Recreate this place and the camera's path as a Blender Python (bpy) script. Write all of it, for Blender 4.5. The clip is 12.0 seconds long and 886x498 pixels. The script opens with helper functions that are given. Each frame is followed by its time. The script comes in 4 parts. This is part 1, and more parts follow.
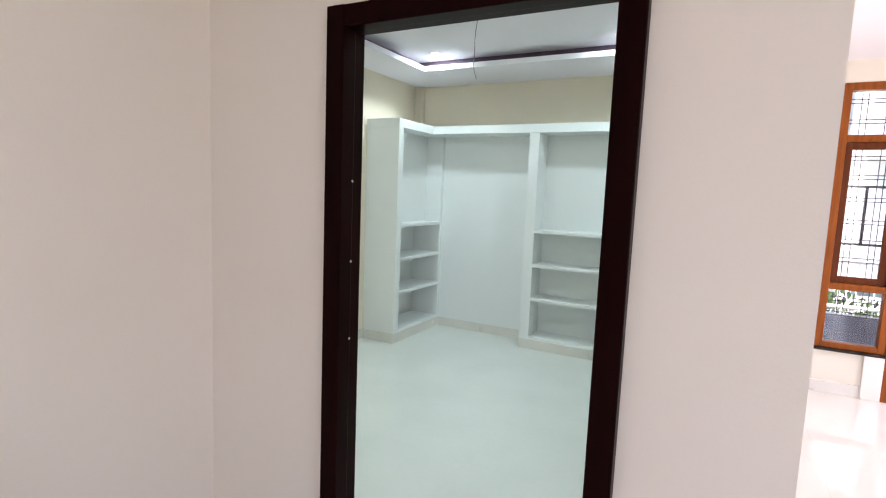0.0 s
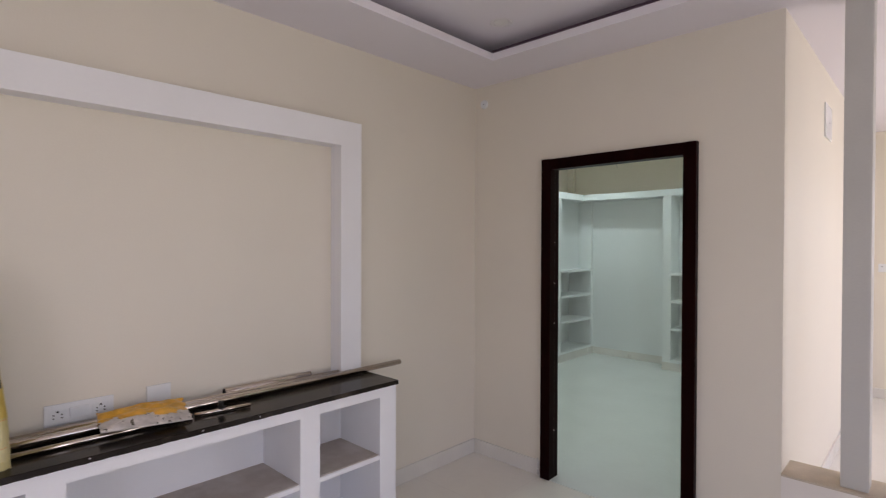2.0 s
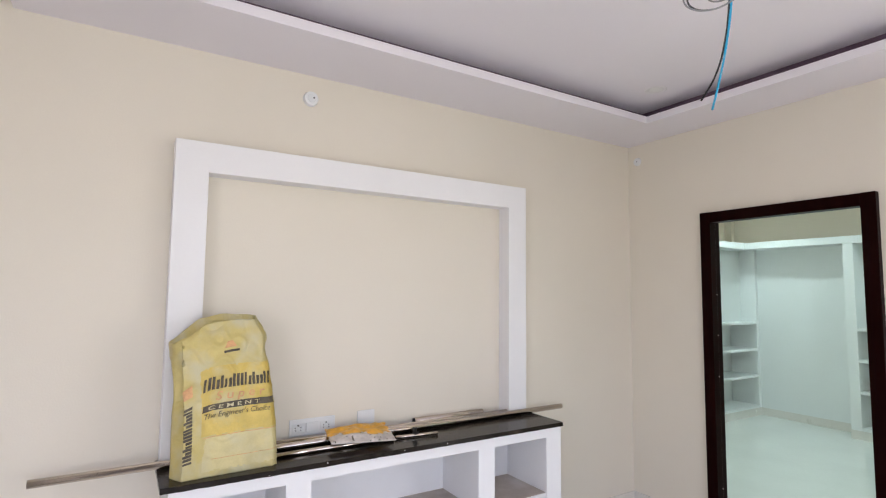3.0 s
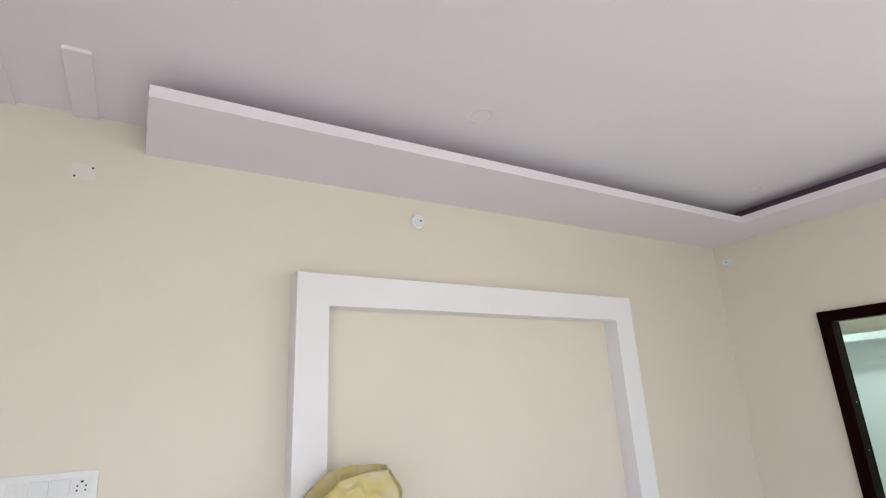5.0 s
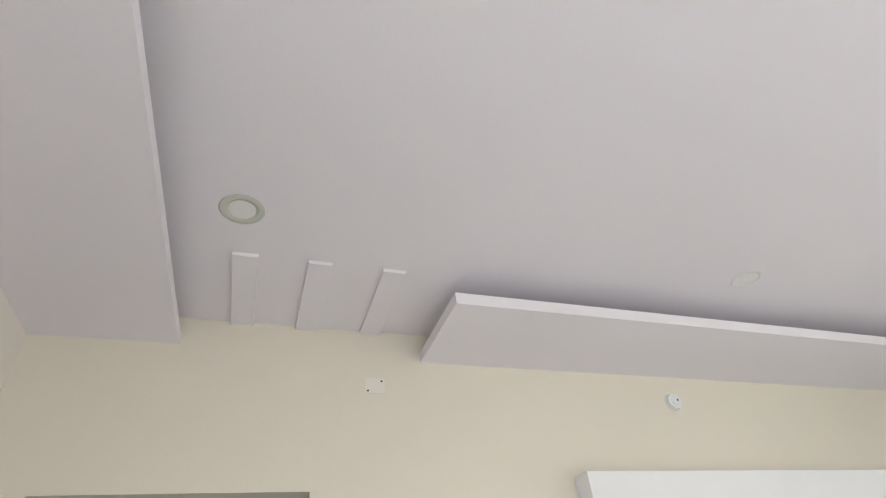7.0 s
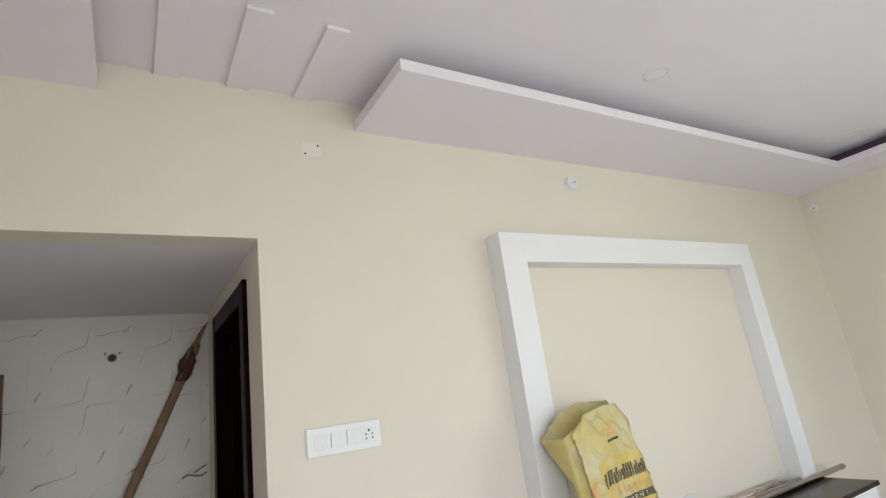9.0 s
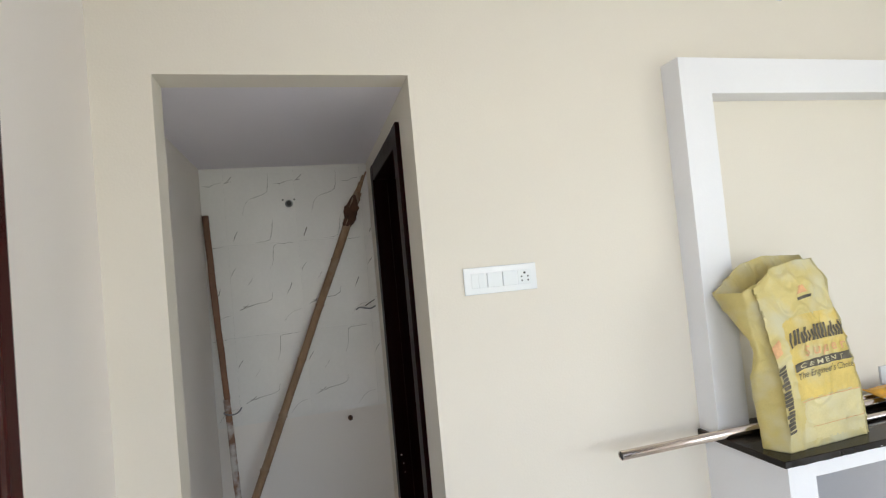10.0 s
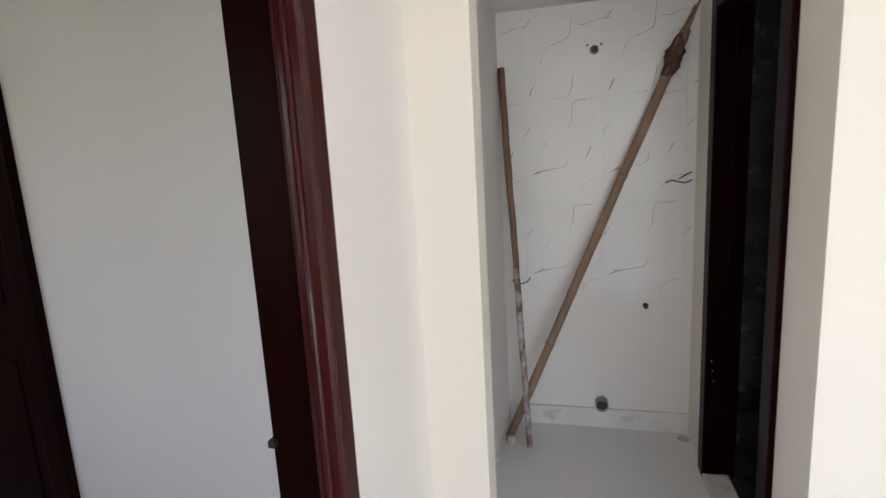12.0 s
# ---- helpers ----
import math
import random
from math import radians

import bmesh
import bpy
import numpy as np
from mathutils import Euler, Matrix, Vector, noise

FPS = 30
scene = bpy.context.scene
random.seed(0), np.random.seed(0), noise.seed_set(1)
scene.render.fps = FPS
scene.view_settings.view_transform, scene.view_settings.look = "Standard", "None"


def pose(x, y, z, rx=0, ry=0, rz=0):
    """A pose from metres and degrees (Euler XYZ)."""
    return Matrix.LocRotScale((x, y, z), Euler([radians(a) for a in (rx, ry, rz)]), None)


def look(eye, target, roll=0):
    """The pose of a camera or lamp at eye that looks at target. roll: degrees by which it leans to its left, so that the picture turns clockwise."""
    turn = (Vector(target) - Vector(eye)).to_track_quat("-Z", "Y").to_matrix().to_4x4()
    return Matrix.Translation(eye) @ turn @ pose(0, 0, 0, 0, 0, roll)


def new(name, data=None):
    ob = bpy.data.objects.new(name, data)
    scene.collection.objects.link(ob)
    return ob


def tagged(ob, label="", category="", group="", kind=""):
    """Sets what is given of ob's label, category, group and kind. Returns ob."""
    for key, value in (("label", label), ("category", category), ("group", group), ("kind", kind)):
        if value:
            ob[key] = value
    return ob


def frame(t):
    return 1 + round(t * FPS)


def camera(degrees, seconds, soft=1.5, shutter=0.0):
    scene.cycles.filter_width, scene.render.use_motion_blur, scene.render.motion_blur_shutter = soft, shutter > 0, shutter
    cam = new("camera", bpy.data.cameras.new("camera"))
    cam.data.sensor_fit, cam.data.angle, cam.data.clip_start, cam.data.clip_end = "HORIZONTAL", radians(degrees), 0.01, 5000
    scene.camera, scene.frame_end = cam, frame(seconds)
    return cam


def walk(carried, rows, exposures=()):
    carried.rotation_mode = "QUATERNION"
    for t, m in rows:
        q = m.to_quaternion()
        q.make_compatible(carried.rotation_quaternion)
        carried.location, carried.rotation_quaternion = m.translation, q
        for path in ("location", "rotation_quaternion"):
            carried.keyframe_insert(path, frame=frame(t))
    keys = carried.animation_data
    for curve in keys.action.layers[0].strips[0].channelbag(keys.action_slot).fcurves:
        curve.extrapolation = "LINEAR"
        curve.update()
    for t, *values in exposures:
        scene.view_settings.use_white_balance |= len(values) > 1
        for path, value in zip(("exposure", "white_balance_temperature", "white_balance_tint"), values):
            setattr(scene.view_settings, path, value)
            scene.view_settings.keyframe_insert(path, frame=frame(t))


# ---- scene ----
cam = camera(80.8, 12.0, soft=1.1, shutter=0.12)
PATH = [
    (0, (-0.031, 0.420, 1.533), (-0.969, 2.173, 1.316), 2.3),
    (0.5, (0.157, -0.008, 1.514), (-0.823, 1.72, 1.275), 1.2),
    (1, (0.421, -0.393, 1.486), (-0.625, 1.292, 1.225), 0.8),
    (1.5, (0.632, -0.779, 1.498), (-0.481, 0.868, 1.28), 0.8),
    (2, (0.71, -1.186, 1.546), (-0.669, 0.262, 1.526), 0.2),
    (2.5, (0.813, -1.412, 1.547), (-0.773, -0.199, 1.644), 0.2),
    (3, (0.869, -1.539, 1.561), (-0.83, -0.497, 1.722), 0.6),
    (3.2, (0.867, -1.57, 1.577), (-0.85, -0.562, 1.773), 0.9),
    (4.8, (0.522, -1.856, 1.64), (-1.147, -0.887, 2.166), -1.9),
    (5, (0.459, -1.916, 1.659), (-1.191, -0.943, 2.232), -2.9),
    (5.5, (0.335, -2.059, 1.667), (-1.232, -1.079, 2.429), -3.9),
    (6, (0.264, -2.31, 1.685), (-1.277, -1.514, 2.679), -3.5),
    (6.5, (0.204, -2.49, 1.715), (-1.331, -1.932, 2.868), -3.4),
    (6.7, (0.163, -2.537, 1.723), (-1.339, -2.009, 2.934), -4.5),
    (8.3, (0.081, -2.712, 1.625), (-1.351, -1.67, 2.554), -9.7),
    (8.5, (0.086, -2.746, 1.606), (-1.381, -1.652, 2.413), -9.4),
    (9, (0.085, -2.787, 1.564), (-1.548, -1.76, 2.094), -7.9),
    (9.5, (0.032, -2.808, 1.547), (-1.79, -2.024, 1.8), -6.2),
    (10, (-0.044, -2.777, 1.516), (-1.978, -2.275, 1.589), -5.3),
    (10.5, (-0.079, -2.769, 1.539), (-2.068, -2.557, 1.538), -4.4),
    (11, (-0.124, -2.779, 1.515), (-2.12, -2.806, 1.404), -3.5),
    (11.5, (-0.261, -2.817, 1.496), (-2.236, -3.037, 1.269), -2.8),
    (12, (-0.437, -2.941, 1.498), (-2.341, -3.447, 1.154), -3.2),
]
EXPOSURES = [(0, 1.57, 6530, 29), (0.5, 1.04, 6580, 28), (1, 0.64, 6550, 26), (1.5, 0.55, 6650, 27), (2, 0.75, 6750, 28), (2.5, 1.42, 6620, 24), (3, 1.47, 6500, 21), (5.5, 1.43, 6500, 16), (6.5, 1.48, 6500, 14), (8.5, 1.5, 6480, 12), (9.5, 1.57, 6430, 12), (10, 1.75, 6380, 12), (11, 1.93, 6200, 10), (11.5, 1.93, 6250, 13), (12, 2.13, 6320, 16)]
walk(cam, [(t, look(eye, target, roll)) for t, eye, target, roll in PATH], EXPOSURES)

# ---- world, sun, large lights ----
SUN_ELEVATION, SUN_AZIMUTH = 60, 250
world = bpy.data.worlds.new("world")
scene.world = world
world.use_nodes = True
wn = world.node_tree.nodes
sky = wn.new("ShaderNodeTexSky")
sky.sky_type, sky.sun_disc = "NISHITA", False
sky.sun_elevation, sky.sun_rotation = radians(SUN_ELEVATION), radians(SUN_AZIMUTH)
world.node_tree.links.new(sky.outputs[0], wn["Background"].inputs[0])
wn["Background"].inputs[1].default_value = 0.15
sun = new("sun", bpy.data.lights.new("sun", "SUN"))
sun.data.energy, sun.data.angle, sun.data.color = 5.0, radians(0.6), (1.0, 0.95, 0.87)
sun.matrix_world = look((0, 0, 0), (-math.sin(radians(SUN_AZIMUTH)), -math.cos(radians(SUN_AZIMUTH)), -math.tan(radians(SUN_ELEVATION))))


def area_light(name, place, target, wide, high, watts, colour):
    lamp = new(name, bpy.data.lights.new(name, "AREA"))
    lamp.data.shape, lamp.data.size, lamp.data.size_y = "RECTANGLE", wide, high
    lamp.data.energy, lamp.data.color = watts, colour
    lamp.matrix_world = look(place, target)
    return lamp


YN_WALL = 5.66
DAY = (0.93, 0.975, 1.0)
# the next two stand in openings added to the unseen east wall
area_light("east_fill_living", (3.38, 3.7, 1.25), (0.0, 3.7, 1.25), 2.6, 2.1, 22.5, (0.97, 1.0, 0.93))
area_light("east_fill_dining", (3.40, -1.0, 1.15), (0.0, -1.0, 1.0), 2.6, 2.0, 9.1, DAY)
area_light("daylight_balcony_door", (1.745, YN_WALL + 0.22, 1.80), (1.5, 3.6, 0.0), 0.9, 0.45, 4.5, DAY)
# added fill for the bedroom door wall; no window is known here
area_light("fill_south", (1.8, -3.43, 1.5), (1.8, 5.0, 1.5), 1.5, 1.7, 12.4, DAY)
# added fill for the living room floor, set in an unseen opening
area_light("fill_north", (2.9, YN_WALL + 0.06, 1.5), (2.9, 0.0, 1.2), 0.8, 1.9, 8.5, DAY)
# added fill that brightens the wall behind the red doorway
area_light("fill_south_room", (0.84, -5.2, 1.45), (-2.0, -5.2, 1.45), 1.15, 1.15, 0.68, (1.0, 0.88, 0.84))


# ---- materials ----
def material(name, colour, rough=0.6, metal=0.0, vary=0.06, scale=3.0, bump=0.0, bump_scale=60.0, spec=0.5, streak=(1, 1, 1)):
    """A surface with broad blotches, fine grain and a fine relief."""
    m = bpy.data.materials.new(name)
    m.use_nodes = True
    n, l = m.node_tree.nodes, m.node_tree.links
    bs = n["Principled BSDF"]
    tc = n.new("ShaderNodeTexCoord")
    mp = n.new("ShaderNodeMapping")
    mp.inputs["Scale"].default_value = streak
    l.new(tc.outputs["Object"], mp.inputs[0])
    big = n.new("ShaderNodeTexNoise")
    big.inputs["Scale"].default_value, big.inputs["Detail"].default_value = scale, 6
    fine = n.new("ShaderNodeTexNoise")
    fine.inputs["Scale"].default_value, fine.inputs["Detail"].default_value = bump_scale, 4
    l.new(mp.outputs[0], big.inputs["Vector"])
    l.new(mp.outputs[0], fine.inputs["Vector"])
    add = n.new("ShaderNodeMath")
    add.operation = "MULTIPLY_ADD"
    add.inputs[1].default_value = 0.35
    l.new(fine.outputs[0], add.inputs[0])
    l.new(big.outputs[0], add.inputs[2])
    ramp = n.new("ShaderNodeMapRange")
    ramp.inputs["From Min"].default_value, ramp.inputs["From Max"].default_value = 0.4, 0.95
    ramp.inputs["To Min"].default_value, ramp.inputs["To Max"].default_value = 1 - vary, 1 + vary
    l.new(add.outputs[0], ramp.inputs["Value"])
    mul = n.new("ShaderNodeVectorMath")
    mul.operation = "SCALE"
    mul.inputs[0].default_value = colour
    l.new(ramp.outputs[0], mul.inputs["Scale"])
    l.new(mul.outputs[0], bs.inputs["Base Color"])
    rr = n.new("ShaderNodeMapRange")
    rr.inputs["To Min"].default_value, rr.inputs["To Max"].default_value = max(0.02, rough * 0.8), min(1, rough * 1.2)
    l.new(big.outputs[0], rr.inputs["Value"])
    l.new(rr.outputs[0], bs.inputs["Roughness"])
    bs.inputs["Metallic"].default_value = metal
    bs.inputs["Specular IOR Level"].default_value = spec
    if bump:
        b = n.new("ShaderNodeBump")
        b.inputs["Strength"].default_value, b.inputs["Distance"].default_value = bump, 0.004
        l.new(fine.outputs[0], b.inputs["Height"])
        l.new(b.outputs[0], bs.inputs["Normal"])
    return m


def floor_material(name, colour, rough, joint, tile=0.6):
    """Polished vitrified tiles with hairline joints and faint clouding."""
    m = material(name, colour, rough, vary=0.04, scale=2.0, bump_scale=25)
    n, l = m.node_tree.nodes, m.node_tree.links
    bs = n["Principled BSDF"]
    br = n.new("ShaderNodeTexBrick")
    br.offset, br.inputs["Scale"].default_value = 0.0, 1.0
    br.inputs["Brick Width"].default_value = br.inputs["Row Height"].default_value = tile
    br.inputs["Mortar Size"].default_value = 0.0012
    br.inputs["Mortar Smooth"].default_value = 0.2
    tc = n.new("ShaderNodeTexCoord")
    l.new(tc.outputs["Object"], br.inputs["Vector"])
    mix = n.new("ShaderNodeMix")
    mix.data_type = "RGBA"
    src = bs.inputs["Base Color"].links[0].from_socket
    l.new(br.outputs["Fac"], mix.inputs["Factor"])
    l.new(src, mix.inputs["A"])
    mix.inputs["B"].default_value = (*joint, 1)
    l.new(mix.outputs["Result"], bs.inputs["Base Color"])
    bs.inputs["Specular IOR Level"].default_value = 0.75 if rough < 0.1 else 0.5
    return m


def glass_material():
    m = bpy.data.materials.new("window_glass")
    m.use_nodes = True
    bs = m.node_tree.nodes["Principled BSDF"]
    bs.inputs["Base Color"].default_value = (0.95, 0.98, 0.97, 1)
    bs.inputs["Transmission Weight"].default_value = 1.0
    bs.inputs["Roughness"].default_value, bs.inputs["IOR"].default_value = 0.0, 1.45
    return m


CREAM = material("cream_wall_paint", (0.785, 0.726, 0.628), 0.62, vary=0.025, scale=1.3, bump=0.12, bump_scale=140)
PALE = material("pale_wall_paint", (0.83, 0.775, 0.72), 0.6, vary=0.025, scale=1.3, bump=0.12, bump_scale=140)
WHITE = material("white_wall_paint", (0.87, 0.865, 0.882), 0.55, vary=0.025, scale=1.8, bump=0.10, bump_scale=120)
CEIL = material("white_ceiling_paint", (0.83, 0.792, 0.838), 0.75, vary=0.02, scale=1.0, bump=0.08, bump_scale=120)
MINT = material("cool_white_paint", (0.80, 0.82, 0.81), 0.5, vary=0.02, scale=1.5, bump=0.1, bump_scale=120)
FLOOR = floor_material("cream_vitrified_tile", (0.84, 0.80, 0.735), 0.015, (0.74, 0.70, 0.64))
FLOOR_BED = floor_material("white_vitrified_tile", (0.74, 0.76, 0.73), 0.12, (0.70, 0.72, 0.69))
FLOOR_GREY = floor_material("grey_vitrified_tile", (0.76, 0.745, 0.71), 0.25, (0.68, 0.665, 0.635), 0.6)
SKIRT = material("skirting_tile", (0.76, 0.73, 0.68), 0.25, vary=0.05, scale=5)
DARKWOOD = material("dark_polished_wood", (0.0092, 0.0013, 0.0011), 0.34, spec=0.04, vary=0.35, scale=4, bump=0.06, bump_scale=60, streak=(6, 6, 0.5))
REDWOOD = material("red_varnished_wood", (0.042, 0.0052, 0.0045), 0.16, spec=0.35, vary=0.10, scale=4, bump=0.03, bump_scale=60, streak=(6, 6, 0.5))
TEAK = material("orange_teak_wood", (0.26, 0.068, 0.010), 0.4, spec=0.15, vary=0.30, scale=5, bump=0.08, bump_scale=70, streak=(7, 7, 0.6))
SASHWOOD = material("dark_teak_wood", (0.12, 0.028, 0.006), 0.4, spec=0.15, vary=0.30, scale=5, bump=0.08, bump_scale=70, streak=(7, 7, 0.6))
GRANITE = material("black_granite", (0.020, 0.015, 0.012), 0.17, spec=0.15, vary=0.45, scale=9, bump_scale=220)
GREYPAINT = material("grey_white_column_paint", (0.55, 0.535, 0.505), 0.6, vary=0.04, scale=4, bump=0.15, bump_scale=90)
CEMENT = material("raw_cement_coping", (0.56, 0.47, 0.36), 0.8, vary=0.14, scale=9, bump=0.25, bump_scale=120)
DUST = material("dusty_shelf_cement", (0.50, 0.43, 0.38), 0.8, vary=0.10, scale=7, bump=0.15, bump_scale=120)
STEEL = material("stainless_steel", (0.66, 0.585, 0.52), 0.16, metal=1.0, vary=0.10, scale=12, streak=(4, 0.6, 4))
BLACK = material("black_rubber_and_shade", (0.012, 0.012, 0.012), 0.5, vary=0.2)
IRON = material("black_iron", (0.018, 0.018, 0.020), 0.4, vary=0.2, scale=8)
PLASTIC = material("white_switch_plastic", (0.82, 0.83, 0.84), 0.06, vary=0.01)
PLASTIC2 = material("white_rocker_plastic", (0.79, 0.81, 0.82), 0.05, vary=0.01)
GREYPLASTIC = material("grey_pvc", (0.25, 0.25, 0.25), 0.4, vary=0.1)
BAMBOO = material("brown_bamboo", (0.29, 0.175, 0.10), 0.6, vary=0.30, scale=7, bump=0.3, bump_scale=70, streak=(3, 3, 0.6))
POLE = material("brown_wooden_pole", (0.21, 0.105, 0.06), 0.6, vary=0.3, scale=7, bump=0.3, bump_scale=70, streak=(3, 3, 0.6))
SPATTER = material("paint_spattered_pole", (0.21, 0.11, 0.065), 0.65, vary=0.3, scale=7, bump=0.3, bump_scale=70, streak=(3, 3, 0.6))
PAINTED = material("white_paint_splash", (0.55, 0.53, 0.51), 0.7, vary=0.25, scale=15, bump=0.3)
RAG = material("brown_rag", (0.10, 0.046, 0.027), 0.9, vary=0.4, scale=18, bump=0.6, bump_scale=160)
BLUEWIRE = material("blue_wire", (0.005, 0.30, 0.52), 0.4, vary=0.1)
BLACKWIRE = material("black_wire", (0.012, 0.011, 0.013), 0.4, vary=0.1)
GREYWIRE = material("grey_wire", (0.22, 0.22, 0.23), 0.4, vary=0.1)
BAGPRINT = material("yellow_sack_print", (0.66, 0.49, 0.125), 0.5, vary=0.2, scale=9, bump=0.05, bump_scale=170)
BAGYEL = material("yellow_woven_sack", (0.60, 0.49, 0.18), 0.45, vary=0.12, scale=9, bump=0.05, bump_scale=170)
BAGPALE = material("pale_yellow_print", (0.64, 0.555, 0.28), 0.5, vary=0.16, scale=9, bump=0.05, bump_scale=170)


def stain(m, colour, scale, low, high):
    """Broad faded blotches of a second colour with a shape of their own."""
    n, l = m.node_tree.nodes, m.node_tree.links
    bs = n["Principled BSDF"]
    tc, nz, mr, mix = n.new("ShaderNodeTexCoord"), n.new("ShaderNodeTexNoise"), n.new("ShaderNodeMapRange"), n.new("ShaderNodeMix")
    nz.inputs["Scale"].default_value, nz.inputs["Detail"].default_value = scale, 5
    mr.inputs["From Min"].default_value, mr.inputs["From Max"].default_value = low, high
    mix.data_type = "RGBA"
    l.new(tc.outputs["Object"], nz.inputs["Vector"])
    l.new(nz.outputs[0], mr.inputs["Value"])
    l.new(mr.outputs[0], mix.inputs["Factor"])
    l.new(bs.inputs["Base Color"].links[0].from_socket, mix.inputs["A"])
    mix.inputs["B"].default_value = (*colour, 1)
    l.new(mix.outputs["Result"], bs.inputs["Base Color"])


stain(BAGYEL, (0.58, 0.53, 0.33), 7.0, 0.42, 0.62)
stain(BAGPRINT, (0.62, 0.56, 0.32), 8.0, 0.5, 0.72)
stain(BAGPALE, (0.62, 0.575, 0.38), 8.0, 0.45, 0.7)
stain(SPATTER, (0.52, 0.48, 0.45), 16.0, 0.42, 0.62)
stain(BAMBOO, (0.38, 0.29, 0.21), 9.0, 0.5, 0.75)
stain(GRANITE, (0.10, 0.075, 0.055), 5.0, 0.55, 0.85)
stain(DUST, (0.62, 0.56, 0.52), 6.0, 0.45, 0.7)
stain(SKIRT, (0.42, 0.37, 0.31), 7.0, 0.62, 0.85)
INK = material("dark_print", (0.095, 0.078, 0.052), 0.6, vary=0.6, scale=30)
REDINK = material("faded_red_print", (0.66, 0.36, 0.17), 0.6, vary=0.25, scale=30)
ORANGE = material("orange_packet_film", (0.76, 0.39, 0.045), 0.35, vary=0.35, scale=14, bump=0.3, bump_scale=60)
PACKET = material("white_packet_film", (0.62, 0.56, 0.52), 0.35, vary=0.35, scale=16, bump=0.4, bump_scale=70)
GLASS = glass_material()
MARBLE = material("marble_tile", (0.85, 0.825, 0.785), 0.22, vary=0.05, scale=3)
VEIN = material("grey_tile_vein", (0.20, 0.175, 0.15), 0.3, vary=0.5, scale=25)
FAINT = material("faint_tile_vein", (0.52, 0.49, 0.455), 0.3, vary=0.2, scale=25)
COVE = material("dark_maroon_cove", (0.115, 0.068, 0.105), 0.6, vary=0.08, scale=4)
YELLOW = material("yellow_wall_paint", (0.80, 0.705, 0.57), 0.62, vary=0.025, scale=1.3, bump=0.12, bump_scale=140)
PALERIM = material("white_downlight_rim", (0.82, 0.79, 0.81), 0.4, vary=0.02)
DARKTILE = material("dark_marbled_tile", (0.055, 0.055, 0.055), 0.3, vary=0.9, scale=7)
# pale blotches give the marbling and also a reflection painted into the tile
stain(DARKTILE, (0.20, 0.195, 0.19), 12.0, 0.58, 0.74)
BALFLOOR = material("blue_grey_balcony_tile", (0.20, 0.22, 0.26), 0.5, vary=0.12, scale=5)
PARAPET = material("navy_parapet_tile", (0.030, 0.036, 0.058), 0.35, vary=0.25, scale=8)
RAILPAINT = material("white_rail_paint", (0.75, 0.75, 0.74), 0.4, vary=0.05)
PLASTER = material("white_house_plaster", (0.78, 0.79, 0.78), 0.8, vary=0.08, scale=0.6, bump=0.2)
BLUEPL = material("blue_painted_sheet", (0.04, 0.22, 0.50), 0.5, vary=0.15, scale=1.5)
DARKGLASS = material("dark_window_pane", (0.03, 0.035, 0.04), 0.08, vary=0.1)
GRASS = material("scrub_ground", (0.10, 0.12, 0.045), 0.9, vary=0.4, scale=0.4, bump=0.5, bump_scale=8)
LEAF = material("green_leaf", (0.055, 0.115, 0.025), 0.55, vary=0.4, scale=3)
BARK = material("brown_bark", (0.12, 0.085, 0.06), 0.9, vary=0.3, scale=6, bump=0.6)


def lamp_material(name, colour, power):
    m = bpy.data.materials.new(name)
    m.use_nodes = True
    bs = m.node_tree.nodes["Principled BSDF"]
    bs.inputs["Base Color"].default_value = (0.8, 0.8, 0.8, 1)
    bs.inputs["Emission Color"].default_value = (*colour, 1)
    bs.inputs["Emission Strength"].default_value = power
    return m


COOL = (0.71, 1.0, 0.95)
LIT = lamp_material("lit_led_disc", COOL, 22)
UNLIT = material("unlit_led_disc", (0.83, 0.815, 0.81), 0.35, vary=0.02)
RIM = material("downlight_rim", (0.60, 0.61, 0.56), 0.35, vary=0.03)


# ---- building helpers ----
def box(bm, x0, x1, y0, y1, z0, z1, bevel=0.0):
    m = Matrix.LocRotScale(((x0 + x1) / 2, (y0 + y1) / 2, (z0 + z1) / 2), None, (abs(x1 - x0), abs(y1 - y0), abs(z1 - z0)))
    made = bmesh.ops.create_cube(bm, size=1.0, matrix=m)
    if bevel:
        edges = list({e for v in made["verts"] for e in v.link_edges})
        bmesh.ops.bevel(bm, geom=edges, offset=bevel, segments=2, affect="EDGES", profile=0.6)
    return bm


def boxes(*rows, bevel=0.0):
    bm = bmesh.new()
    for r in rows:
        box(bm, *r, bevel=bevel)
    return bm


def rod(bm, a, b, r0, r1=None, sides=14, rings=1, wobble=0.0):
    """A tapered rod from a to b, with as many rings as asked for, each a little off."""
    a, b = Vector(a), Vector(b)
    r1 = r0 if r1 is None else r1
    q = (b - a).to_track_quat("Z", "Y")
    loops = []
    for i in range(rings + 1):
        f = i / rings
        c = a.lerp(b, f) + Vector((random.uniform(-1, 1), random.uniform(-1, 1), 0)) * wobble
        r = (r0 + (r1 - r0) * f) * (1 + random.uniform(-1, 1) * (0.06 if wobble else 0))
        loops.append([bm.verts.new(c + q @ Vector((r * math.cos(k * 2 * math.pi / sides), r * math.sin(k * 2 * math.pi / sides), 0))) for k in range(sides)])
    for lo, hi in zip(loops, loops[1:]):
        for k in range(sides):
            bm.faces.new((lo[k], lo[(k + 1) % sides], hi[(k + 1) % sides], hi[k]))
    bm.faces.new(reversed(loops[0]))
    bm.faces.new(loops[-1])
    return bm


